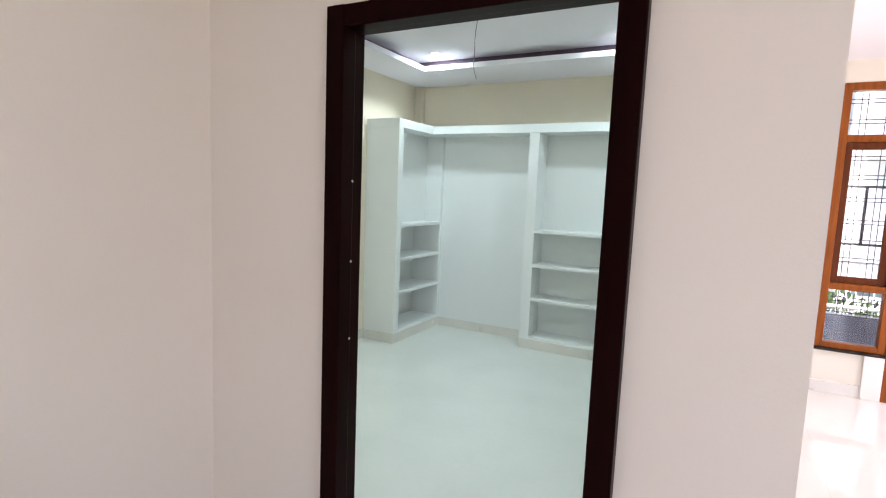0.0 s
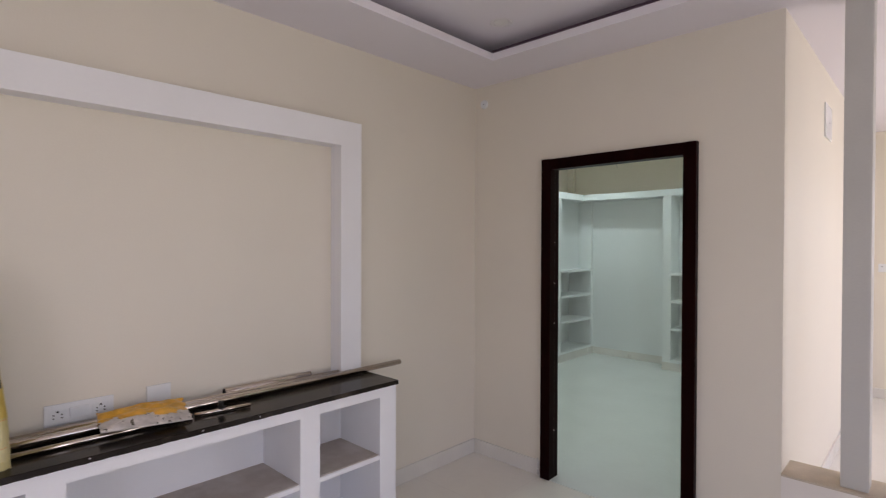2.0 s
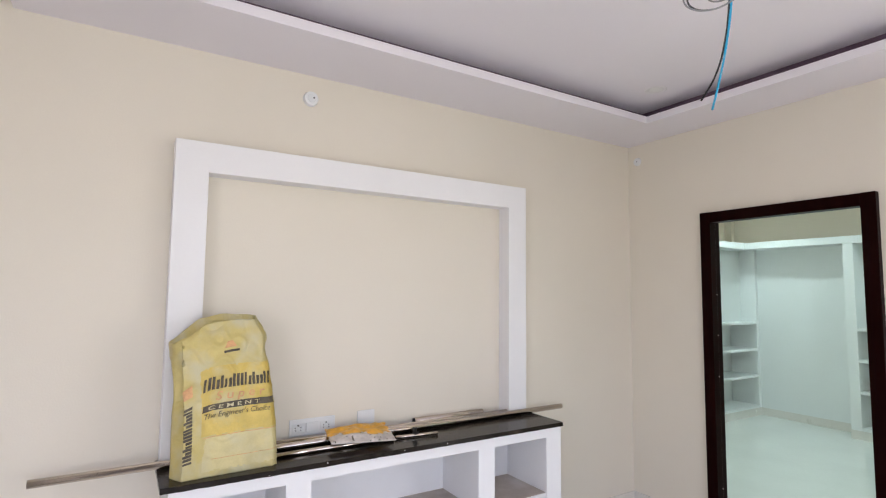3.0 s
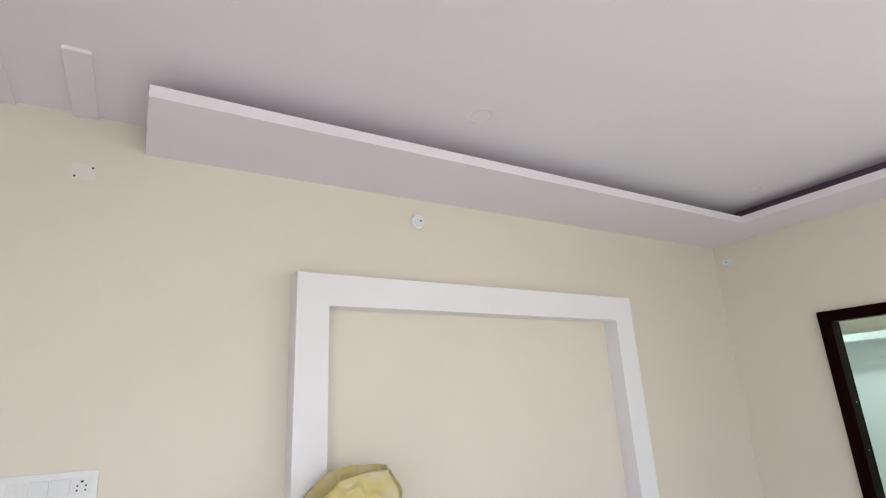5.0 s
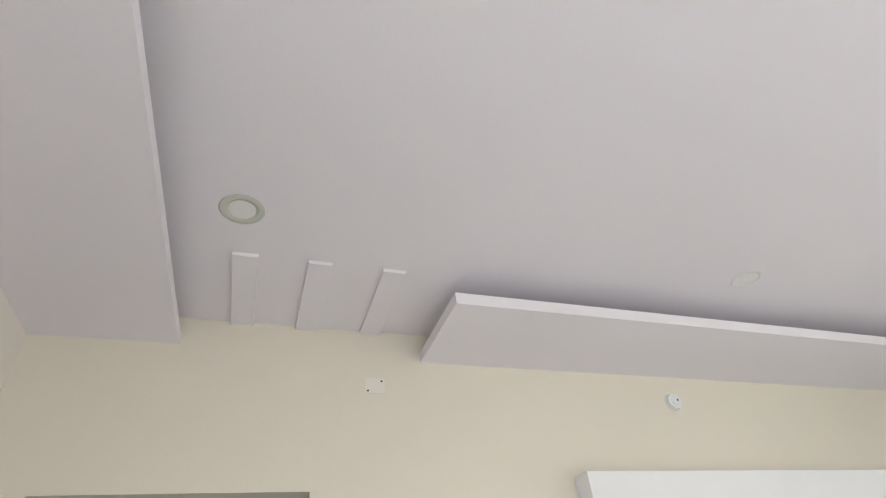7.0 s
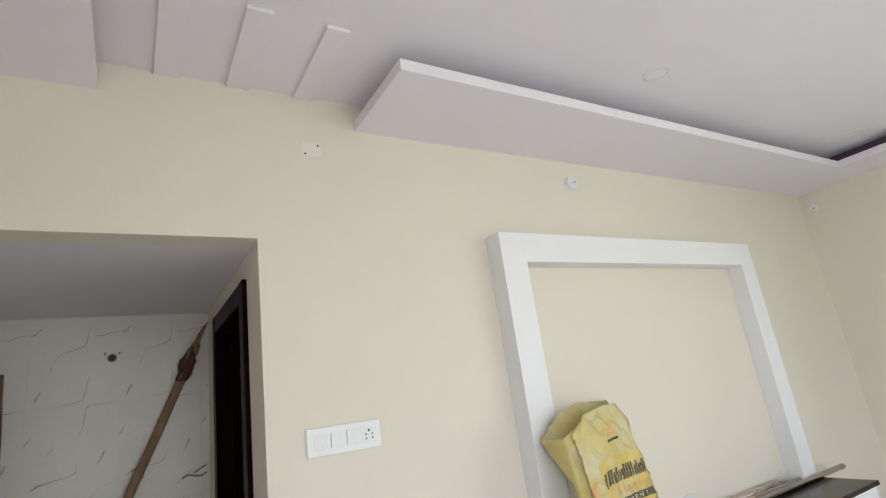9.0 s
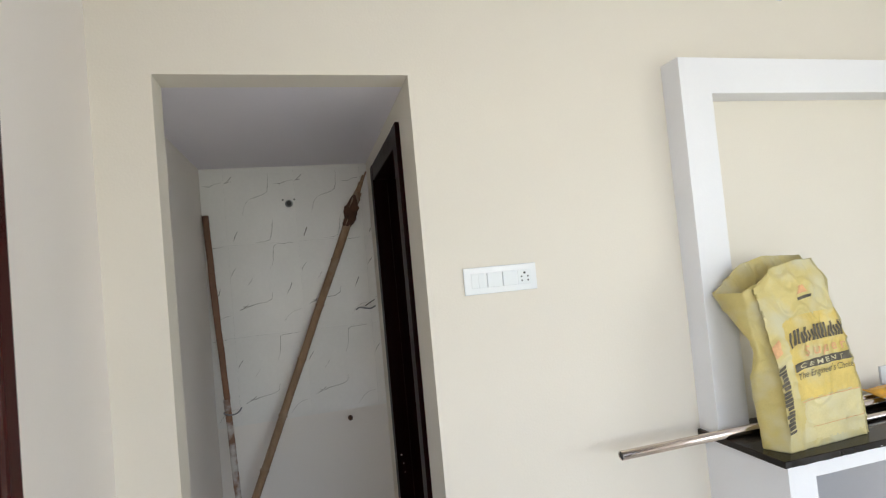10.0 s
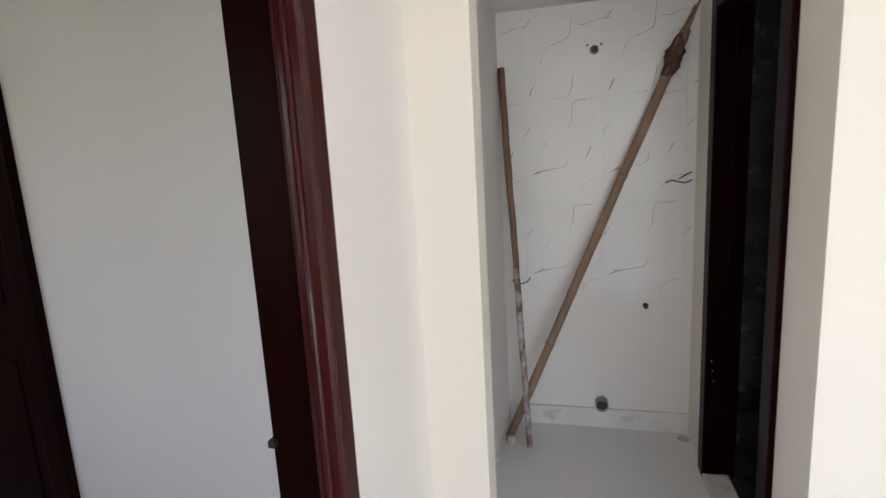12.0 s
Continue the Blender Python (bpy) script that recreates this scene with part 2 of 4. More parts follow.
def hollow(bm, a, b, r, wall=0.0015, sides=24):
    """An open tube with a wall thickness."""
    a, b = Vector(a), Vector(b)
    q = (b - a).to_track_quat("Z", "Y")
    rings = []
    for c, rr in ((a, r), (b, r), (b, r - wall), (a, r - wall)):
        rings.append([bm.verts.new(c + q @ Vector((rr * math.cos(k * 2 * math.pi / sides), rr * math.sin(k * 2 * math.pi / sides), 0))) for k in range(sides)])
    for i in range(4):
        lo, hi = rings[i], rings[(i + 1) % 4]
        for k in range(sides):
            bm.faces.new((lo[k], lo[(k + 1) % sides], hi[(k + 1) % sides], hi[k]))
    return bm


def disc(bm, centre, normal, r, thick, sides=32):
    c, nrm = Vector(centre), Vector(normal).normalized()
    return rod(bm, c, c + nrm * thick, r, r, sides)


def ring(bm, centre, normal, r_out, r_in, thick, sides=32):
    c, nrm = Vector(centre), Vector(normal).normalized()
    q = nrm.to_track_quat("Z", "Y")
    mid = (r_out + r_in) / 2
    prof = ((r_out, 0), (r_out - 0.2 * (r_out - mid), thick * 0.7), (mid, thick), (r_in, thick * 0.45), (r_in, 0))
    loops = [[bm.verts.new(c + q @ Vector((r * math.cos(k * 2 * math.pi / sides), r * math.sin(k * 2 * math.pi / sides), h))) for k in range(sides)] for r, h in prof]
    for i in range(len(prof)):
        lo, hi = loops[i], loops[(i + 1) % len(prof)]
        for k in range(sides):
            bm.faces.new((lo[k], lo[(k + 1) % sides], hi[(k + 1) % sides], hi[k]))
    return bm


def tube(name, points, r, mat, parent=None, label=""):
    """A smooth wire through the points."""
    cu = bpy.data.curves.new(name, "CURVE")
    cu.dimensions, cu.bevel_depth, cu.bevel_resolution, cu.resolution_u = "3D", r, 2, 6
    sp = cu.splines.new("BEZIER")
    sp.bezier_points.add(len(points) - 1)
    for bp, p in zip(sp.bezier_points, points):
        bp.co, bp.handle_left_type, bp.handle_right_type = p, "AUTO", "AUTO"
    tmp = bpy.data.objects.new(name, cu)
    me = bpy.data.meshes.new_from_object(tmp)
    bpy.data.objects.remove(tmp)
    me.materials.clear()
    me.materials.append(mat)
    ob = new(name, me)
    for p in me.polygons:
        p.use_smooth = True
    if parent:
        ob.parent = parent
        ob.matrix_parent_inverse = parent.matrix_world.inverted()
    if label:
        tagged(ob, label)
    return ob


def mesh(name, bm, mat, smooth=False):
    bmesh.ops.recalc_face_normals(bm, faces=bm.faces)
    me = bpy.data.meshes.new(name)
    bm.to_mesh(me)
    bm.free()
    me.materials.append(mat)
    if smooth:
        for p in me.polygons:
            p.use_smooth = True
    return new(name, me)


def part(name, bm, mat, parent, label="", smooth=False):
    ob = mesh(name, bm, mat, smooth)
    ob.parent = parent
    ob.matrix_parent_inverse = parent.matrix_world.inverted()
    return tagged(ob, label)


def structure(name, bm, mat, label, category, smooth=False):
    return tagged(mesh(name, bm, mat, smooth), label, category, kind="structure")


def thing(name, place, label, category, group=""):
    ob = new(name)
    ob.location = place
    ob.empty_display_size = 0.1
    bpy.context.view_layer.update()
    return tagged(ob, label, category, group)


# ---- plan ----
XW, YN, YS = -1.787, 1.78, -3.372     # faces of the bench wall, the bedroom wall and the south wall
XE, YL = 3.45, 5.66                   # east wall and the living room's north wall
XB, YB = -3.22, 5.64                  # bedroom's west and north walls
XL = 0.165                            # end of the bedroom wall, living room's west face
ZC, ZF = 2.82, 2.70                   # ceiling and the dropped border

# ---- setting: floors ----
structure("floor", boxes((XW - 0.115, XE, YS, YL, -0.12, 0.0)), FLOOR, "cream polished vitrified tile floor of dining and living room", "floor")
structure("floor_bedroom", boxes((XB, XL - 0.115, YN + 0.075, YB, -0.12, 0.003), (-1.119, -0.2945, YN - 0.03, YN + 0.075, -0.12, 0.004)), FLOOR_BED, "pale polished tile floor of the bedroom", "floor")
structure("floor_passage", boxes((-3.188, XW - 0.02, -3.335, -2.394, -0.1, 0.005)), FLOOR_GREY, "dull grey tile floor of the wash passage", "floor")
structure("floor_south_room", boxes((-1.72, 0.8, -6.2, YS, -0.12, 0.002)), FLOOR, "cream tile floor beyond the red door frame", "floor")
structure("floor_bathroom", boxes((-3.1, XW - 0.116, -2.394, -0.9, -0.1, 0.003)), DARKTILE, "dark tile floor of the bathroom", "floor")

# ---- setting: walls ----
W = 0.115
structure("wall_west", boxes((XW - W, XW, YS, -3.2, 0, ZC), (XW - W, XW, -3.2, -2.394, 2.194, ZC), (XW - W, XW, -2.394, YN, 0, ZC)), CREAM, "cream painted wall behind the bench with a passage opening", "wall")
structure("wall_bedroom_door", boxes((XB - W, -1.188, YN, YN + W, 0, ZC), (-1.188, -0.225, YN, YN + W, 2.1, ZC), (-0.225, XL, YN, YN + W, 0, ZC)), CREAM, "cream painted wall around the bedroom doorway", "wall")
# opening at x 1.0 to 2.6 is unseen, added for the south lamp
structure("wall_south", boxes((XW, -1.285, YS - 0.13, YS, 0, ZC), (-1.285, -0.36, YS - 0.13, YS, 2.1, ZC), (-0.36, 1.0, YS - 0.13, YS, 0, ZC), (1.0, 2.6, YS - 0.13, YS, 0, 0.6), (1.0, 2.6, YS - 0.13, YS, 2.4, ZC), (2.6, XE, YS - 0.13, YS, 0, ZC)), PALE, "pale pinkish cream wall with a red door frame", "wall")
# wall out of view; both openings are added to let light in
structure("wall_east", boxes((XE, XE + W, YS - 0.13, -2.35, 0, ZC), (XE, XE + W, -2.35, 0.35, 0, 0.4), (XE, XE + W, -2.35, 0.35, 2.5, ZC), (XE, XE + W, 0.35, 2.3, 0, ZC),
                            (XE, XE + W, 2.3, 5.1, 0, 0.4), (XE, XE + W, 2.3, 5.1, 2.5, ZC), (XE, XE + W, 5.1, YL + W, 0, ZC)), CREAM, "plain unseen cream wall with two added window openings", "wall")
structure("wall_living_west", boxes((XL - W, XL, YN + W, YL + W, 0, ZC)), CREAM, "pale cream wall between bedroom and living room", "wall")
# opening at x 2.45 to 3.35 is unseen, added for the north lamp
structure("wall_living_north", boxes((XL, 0.723, YL, YL + W, 0, ZC), (0.723, 1.19, YL, YL + W, 0, 0.385), (0.723, 2.30, YL, YL + W, 2.52, ZC), (2.30, 2.45, YL, YL + W, 0, ZC), (2.45, 3.35, YL, YL + W, 0, 0.5), (2.45, 3.35, YL, YL + W, 2.52, ZC), (3.35, XE, YL, YL + W, 0, ZC)), CREAM, "cream wall with window and balcony door", "wall")
structure("wall_bedroom_west", boxes((XB - W, XB, YN + W, YB + W, 0, ZC)), YELLOW, "cream bedroom wall", "wall")
structure("wall_bedroom_north", boxes((XB, XL - W, YB, YB + W, 0, ZC), (XB, XB + 0.09, YB - 0.07, YB, 2.225, ZF)), YELLOW, "cream bedroom wall above the shelving", "wall")
structure("wall_passage_back", boxes((-3.30, -3.196, -3.45, -2.28, 0, 2.3)), PALE, "cream painted lower back wall of the passage", "wall")
structure("wall_passage_south", boxes((-3.196, XW - W, -3.45, -3.335, 0, 2.3)), PALE, "pale side wall of the passage", "wall")
structure("wall_passage_north", boxes((-3.196, -2.885, -2.394, -2.28, 0, 2.3), (-2.885, -2.02, -2.394, -2.28, 2.1, 2.3), (-2.02, XW - W, -2.394, -2.28, 0, 2.3)), CREAM, "cream side wall with a dark bathroom door frame", "wall")
structure("wall_bathroom", boxes((-3.19, -3.1, -2.28, -0.8, 0, 2.3), (-3.1, XW - W, -0.9, -0.8, 0, 2.3)), DARKTILE, "dark marbled tile bathroom wall", "wall")
structure("wall_south_room_west", boxes((-1.84, -1.72, -6.2, YS - 0.13, 0, ZC)), PALE, "grey-white wall seen through the red doorway", "wall")
# opening at y -5.8 to -4.6 is unseen, added for this room's lamp
structure("wall_south_room", boxes((0.8, 0.9, -4.6, YS - 0.13, 0, ZC), (0.8, 0.9, -5.8, -4.6, 0, 0.85), (0.8, 0.9, -5.8, -4.6, 2.05, ZC), (0.8, 0.9, -6.3, -5.8, 0, ZC), (-1.84, 0.8, -6.3, -6.2, 0, ZC)), PALE, "plain walls closing the south room", "wall")
half = structure("wall_half", boxes((XL, 0.907, 1.775, 1.99, 0, 0.425)), PALE, "low white partition wall under the columns", "wall")
structure("trim_coping", boxes((XL, 0.915, 1.766, 1.995, 0.425, 0.437), bevel=0.003), CEMENT, "bare cement coping on the low partition", "trim")

# ---- setting: ceilings ----
structure("ceiling", boxes((XB - W, XE + W, YS - 0.13, YL + W, ZC, ZC + 0.12), (-1.84, 0.9, -6.3, YS - 0.13, ZC, ZC + 0.12)), CEIL, "white painted ceiling", "ceiling")
structure("ceiling_border_west", boxes((XW, -1.32, -1.975, YN, ZF - 0.008, 2.738), (XW, -1.463, -1.90, YN, 2.738, ZC)), CEIL, "dropped white ceiling border with a shadow gap", "ceiling")
structure("ceiling_border_north", boxes((-1.32, XE, 1.392, YN, ZF - 0.008, 2.738), (-1.463, XE, 1.535, YN, 2.738, ZC)), CEIL, "dropped white ceiling border above the bedroom door", "ceiling")
structure("ceiling_border_south", boxes((XW, XE, YS, -2.90, ZF + 0.01, 2.748), (XW, XE, YS, -3.2, 2.748, ZC)), CEIL, "dropped white ceiling border along the south wall", "ceiling")
structure("ceiling_living", boxes((XL, XE, YN, YL, ZF - 0.008, 2.75)), CEIL, "flat white ceiling of the living room", "ceiling")
structure("ceiling_bedroom_border", boxes((XB, -2.73, YN + W, YB, ZF, 2.745), (-2.73, XL - W, 4.93, YB, ZF, 2.745), (-0.6, XL - W, YN + W, 4.93, ZF, 2.745), (-2.73, -0.6, YN + W, 2.6, ZF, 2.745)), CEIL, "dropped white bedroom ceiling border", "ceiling")
structure("ceiling_passage", boxes((-3.196, XW - W, -3.335, -2.394, 2.194, 2.3), (-3.19, XW - W, -2.394, -0.8, 2.3, 2.4)), CEIL, "low white loft ceiling over the passage", "ceiling")
# backs of the ceiling gaps are coloured dark maroon
structure("trim_cove_west", boxes((-1.463, -1.459, -1.90, 1.531, 2.738, ZC)), COVE, "dark maroon back of the ceiling gap", "trim")
structure("trim_cove_north", boxes((-1.459, XE, 1.531, 1.535, 2.738, ZC)), COVE, "dark maroon back of the ceiling gap", "trim")
structure("trim_cove_bedroom", boxes((-2.874, -2.87, 2.46, 5.066, 2.745, ZC), (-2.87, -0.46, 5.066, 5.07, 2.745, ZC), (-0.464, -0.46, 2.46, 5.066, 2.745, ZC), (-2.87, -0.464, 2.456, 2.46, 2.745, ZC)), COVE, "dark maroon back of the bedroom ceiling gap", "trim")
strips = []
for y in (-2.735, -2.492, -2.232):
    strips.append(tagged(mesh("ceiling_strip", boxes((XW, -1.335, y, y + 0.083, 2.806, ZC), bevel=0.002), CEIL), "raised white plaster strip on the ceiling", "ceiling moulding", "ceiling strips"))

# ---- setting: skirtings ----
S, SH = 0.012, 0.10
structure("baseboard_west", boxes((XW, XW + S, 0.69, YN, 0, SH), (XW, XW + S, -2.394, -1.36, 0, SH), (XW, XW + S, YS, -3.2, 0, SH), bevel=0.002), SKIRT, "grey-white tile skirting", "baseboard")
structure("baseboard_bedroom_door", boxes((XW + S, -1.19, YN - S, YN, 0, SH), (-0.223, XL, YN - S, YN, 0, SH), bevel=0.002), SKIRT, "grey-white tile skirting beside the door frame", "baseboard")
structure("baseboard_south", boxes((XW + S, -1.285, YS, YS + S, 0, SH), bevel=0.002), SKIRT, "grey-white tile skirting", "baseboard")
structure("baseboard_half_wall", boxes((XL, 0.907, 1.763, 1.775, 0, SH), (0.907, 0.919, 1.763, 1.99, 0, SH), bevel=0.002), SKIRT, "grey-white tile skirting on the low partition", "baseboard")
structure("baseboard_living", boxes((XL, XL + S, 1.99, YL, 0, SH), (XL + S, 1.19, YL - S, YL, 0, SH), bevel=0.002), SKIRT, "grey-white tile skirting", "baseboard")
structure("baseboard_bedroom", boxes((XB, XB + S, YN + W, 4.68, 0, SH), (-2.84, -1.76, YB - S, YB, 0, SH), bevel=0.002), SKIRT, "grey tile skirting in the bedroom", "baseboard")
structure("baseboard_passage", boxes((-3.196, -3.18, -3.335, -2.394, 0, 0.112), (-3.18, XW - W, -3.335, -3.325, 0, 0.10), bevel=0.003), SKIRT, "stained white tile skirting in the passage", "baseboard")
structure("trim_bathroom_threshold", boxes((-2.82, -2.08, -2.41, -2.30, 0.0, 0.022), bevel=0.003), SKIRT, "pale stone threshold of the bathroom", "trim")


# ---- doors ----
def door_frame(name, x0, x1, y0, y1, z, wide, mat, label):
    """A door frame with two jambs and a head, each with a rebate."""
    th = thing(name, ((x0 + x1) / 2, (y0 + y1) / 2, 0), label, "door frame")
    step = 0.005
    deep = y0 + (y1 - y0) * 0.55
    for a, b, s in ((x0, x0 + wide, 1), (x1 - wide, x1, -1)):
        inner = (a, b - step) if s > 0 else (a + step, b)
        bm = bmesh.new()
        box(bm, a, b, y0, deep, 0.0, z, bevel=0.004)
        box(bm, *inner, deep, y1, 0.0, z - 0.001, bevel=0.003)
        part("jamb", bm, mat, th)
    bm = bmesh.new()
    box(bm, x0 + wide, x1 - wide, y0 + 0.0015, deep, z - wide, z - 0.001, bevel=0.004)
    box(bm, x0 + wide - step, x1 - wide + step, deep, y1, z - wide + step, z - 0.001, bevel=0.003)
    part("head", bm, mat, th)
    return th


bed_frame = door_frame("door_frame", -1.188, -0.2255, 1.742, 1.858, 2.1, 0.069, DARKWOOD, "dark brown polished wooden door frame without a door")
for z in (0.32, 1.025, 1.29, 1.557):
    part("screw_hole", disc(bmesh.new(), (-1.1195, 1.80, z), (1, 0, 0), 0.004, 0.002, 10), PACKET, bed_frame, "small pale screw hole")
bath_frame = door_frame("door_frame", -2.885, -2.02, -2.412, -2.275, 2.1, 0.085, DARKWOOD, "dark brown bathroom door frame in the passage")
south_frame = thing("door_frame", (-0.83, YS - 0.06, 0), "red-brown varnished wooden door frame", "door frame")
for xa, xb, e in ((-1.285, -1.225, 0.012), (-0.385, -0.325, 0.0)):
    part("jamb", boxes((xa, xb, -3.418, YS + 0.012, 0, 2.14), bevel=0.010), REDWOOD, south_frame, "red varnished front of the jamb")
    # the rebate's shade is painted in with the darker wood
    part("rebate", boxes((xa, xb - e, -3.510, -3.418, 0, 2.12), bevel=0.003), DARKWOOD, south_frame, "inner rebate of the jamb, shaded by a darker wood colour")
part("head", boxes((-1.225, -0.385, -3.417, YS + 0.010, 2.08, 2.139), bevel=0.008), REDWOOD, south_frame)
part("bead", rod(bmesh.new(), (-1.224, -3.392, 0.0), (-1.224, -3.392, 2.08), 0.007, 0.007, 10), REDWOOD, south_frame, "rounded moulding along the jamb", smooth=True)
part("strike_plate", boxes((-1.239, -1.235, -3.455, -3.440, 0.84, 0.87), bevel=0.001), STEEL, south_frame, "small brass strike plate")
part("latch", boxes((-1.26, -1.225, -3.515, -3.50, 0.975, 0.99), bevel=0.003), IRON, south_frame, "black door latch")
far_door = thing("wooden_door", (-1.72, -5.0, 0), "closed dark wooden door in the south room", "door")
part("frame", boxes((-1.72, -1.685, -4.74, -4.66, 0, 2.12), (-1.72, -1.685, -5.52, -5.44, 0, 2.12), (-1.72, -1.685, -5.44, -4.74, 2.04, 2.118), bevel=0.005), DARKWOOD, far_door)
part("leaf", boxes((-1.72, -1.70, -5.44, -4.74, 0.01, 2.04), (-1.70, -1.694, -5.32, -4.80, 0.2, 0.9), (-1.70, -1.694, -5.32, -4.80, 1.1, 1.9), bevel=0.003), DARKWOOD, far_door)

# ---- columns on the half wall ----
for x in (0.391, 0.719):
    tagged(mesh("column", boxes((x, x + 0.104, 1.80, 1.925, 0.437, ZF - 0.008), bevel=0.004), GREYPAINT), "slim square grey-white partition column on the low wall", "column", "partition columns")

# ---- living room glazing and balcony ----
win = tagged(new("window_1"), "tall orange teak window with black iron grille", "window", kind="structure")
wx0, wx1, wy = 0.723, 1.185, YL + 0.02
part("window_frame", boxes((wx0, wx0 + 0.055, wy - 0.03, wy + 0.07, 0.385, 2.52), (wx1 - 0.045, wx1, wy - 0.03, wy + 0.07, 0.385, 2.52), (wx0 + 0.055, wx1 - 0.045, wy - 0.028, wy + 0.07, 2.46, 2.52),
                           (wx0 + 0.055, wx1 - 0.045, wy - 0.028, wy + 0.07, 2.06, 2.115), (wx0 + 0.055, wx1 - 0.045, wy - 0.028, wy + 0.07, 0.87, 0.925), (wx0 + 0.055, wx1 - 0.045, wy - 0.028, wy + 0.07, 0.385, 0.43), bevel=0.004), TEAK, win)
part("sash", boxes((wx0 + 0.055, wx0 + 0.105, wy, wy + 0.04, 0.925, 2.06), (wx1 - 0.095, wx1 - 0.045, wy, wy + 0.04, 0.925, 2.06), (wx0 + 0.105, wx1 - 0.095, wy, wy + 0.04, 2.0, 2.06), (wx0 + 0.105, wx1 - 0.095, wy, wy + 0.04, 0.925, 0.98), bevel=0.004), SASHWOOD, win)
for z0, z1, inset in ((2.115, 2.46, 0.055), (0.98, 2.0, 0.105), (0.43, 0.87, 0.055)):
    p = part("pane", boxes((wx0 + inset, wx1 - inset + 0.01, wy + 0.018, wy + 0.022, z0, z1)), GLASS, win)
    p.visible_shadow = False
bm = bmesh.new()
gx0, gx1 = wx0 + 0.04, wx1 - 0.03
for z in (2.40, 2.37, 2.24, 2.21, 1.95, 1.92, 1.80, 1.77, 1.62, 1.59, 1.44, 1.41, 1.28, 1.25, 1.13, 1.10, 0.97, 0.80, 0.77, 0.68, 0.65, 0.50):
    box(bm, gx0, gx1, wy + 0.052, wy + 0.058, z - 0.0035, z + 0.0035)
part("grille", bm, IRON, win, "black iron grille of paired horizontal bars")
bm = bmesh.new()
for x in (0.86, 0.90, 1.02, 1.06):
    box(bm, x - 0.003, x + 0.003, wy + 0.059, wy + 0.065, 0.44, 2.45)
part("grille", bm, IRON, win, "black iron grille of paired upright bars")
part("grille_frame", boxes((gx0 + 0.06, gx1 - 0.06, wy + 0.044, wy + 0.060, 1.70, 1.72), (gx0 + 0.06, gx1 - 0.06, wy + 0.044, wy + 0.060, 1.235, 1.255), (0.95, 0.97, wy + 0.044, wy + 0.060, 1.255, 1.70)), IRON, win, "thick black iron bars forming a panel")
part("window_sill", boxes((0.70, 1.19, YL - 0.035, YL + 0.0, 0.36, 0.385), bevel=0.004), GRANITE, win, "black granite sill")
part("plinth", boxes((1.06, 1.19, YL - 0.028, YL - 0.013, 0.0, 0.36), bevel=0.003), PALE, win, "white pier beside the door")
door = tagged(new("door_1"), "orange teak balcony door frame with its leaf open", "door", kind="structure")
part("door_frame", boxes((1.19, 1.255, wy - 0.03, wy + 0.07, 0, 2.52), (2.235, 2.30, wy - 0.03, wy + 0.07, 0, 2.52), (1.255, 2.235, wy - 0.028, wy + 0.07, 2.46, 2.52), (1.255, 2.235, wy - 0.028, wy + 0.07, 2.06, 2.115), (1.255, 2.235, wy - 0.028, wy + 0.07, 0.0, 0.03), bevel=0.004), TEAK, door)
p = part("pane", boxes((1.255, 2.235, wy + 0.018, wy + 0.022, 2.115, 2.46)), GLASS, door)
p.visible_shadow = False
bm = bmesh.new()
for z in (2.40, 2.37, 2.24, 2.21):
    box(bm, 1.255, 2.235, wy + 0.052, wy + 0.058, z - 0.0035, z + 0.0035)
part("grille", bm, IRON, door, "black iron bars over the door")
part("handle", rod(bmesh.new(), (1.222, wy - 0.032, 0.92), (1.222, wy - 0.045, 0.92), 0.012, 0.010, 12), STEEL, door, "small steel latch")

structure("balcony_floor", boxes((-0.5, 4.0, YL + W, 7.25, -0.15, -0.03)), BALFLOOR, "blue-grey balcony floor tiles", "balcony floor")
structure("balcony_parapet", boxes((-0.5, 4.0, 7.13, 7.25, -0.03, 0.42), bevel=0.004), PARAPET, "dark navy tiled balcony parapet", "parapet")
rail = thing("balcony_rail", (1.75, 7.19, 0.42), "white painted steel balcony rail on the parapet", "railing")
for z in (0.50, 0.98):
    part("rail", rod(bmesh.new(), (-0.5, 7.19, z), (4.0, 7.19, z), 0.02, 0.02, 10), RAILPAINT, rail, smooth=True)
for i in range(30):
    part("baluster", rod(bmesh.new(), (-0.4 + i * 0.15, 7.19, 0.42), (-0.4 + i * 0.15, 7.19, 0.98), 0.008, 0.008, 8), RAILPAINT, rail)

# ---- outside ----
structure("ground", boxes((-300, 300, -300, 300, -3.7, -3.5)), GRASS, "dry green scrub ground below the balcony", "ground")


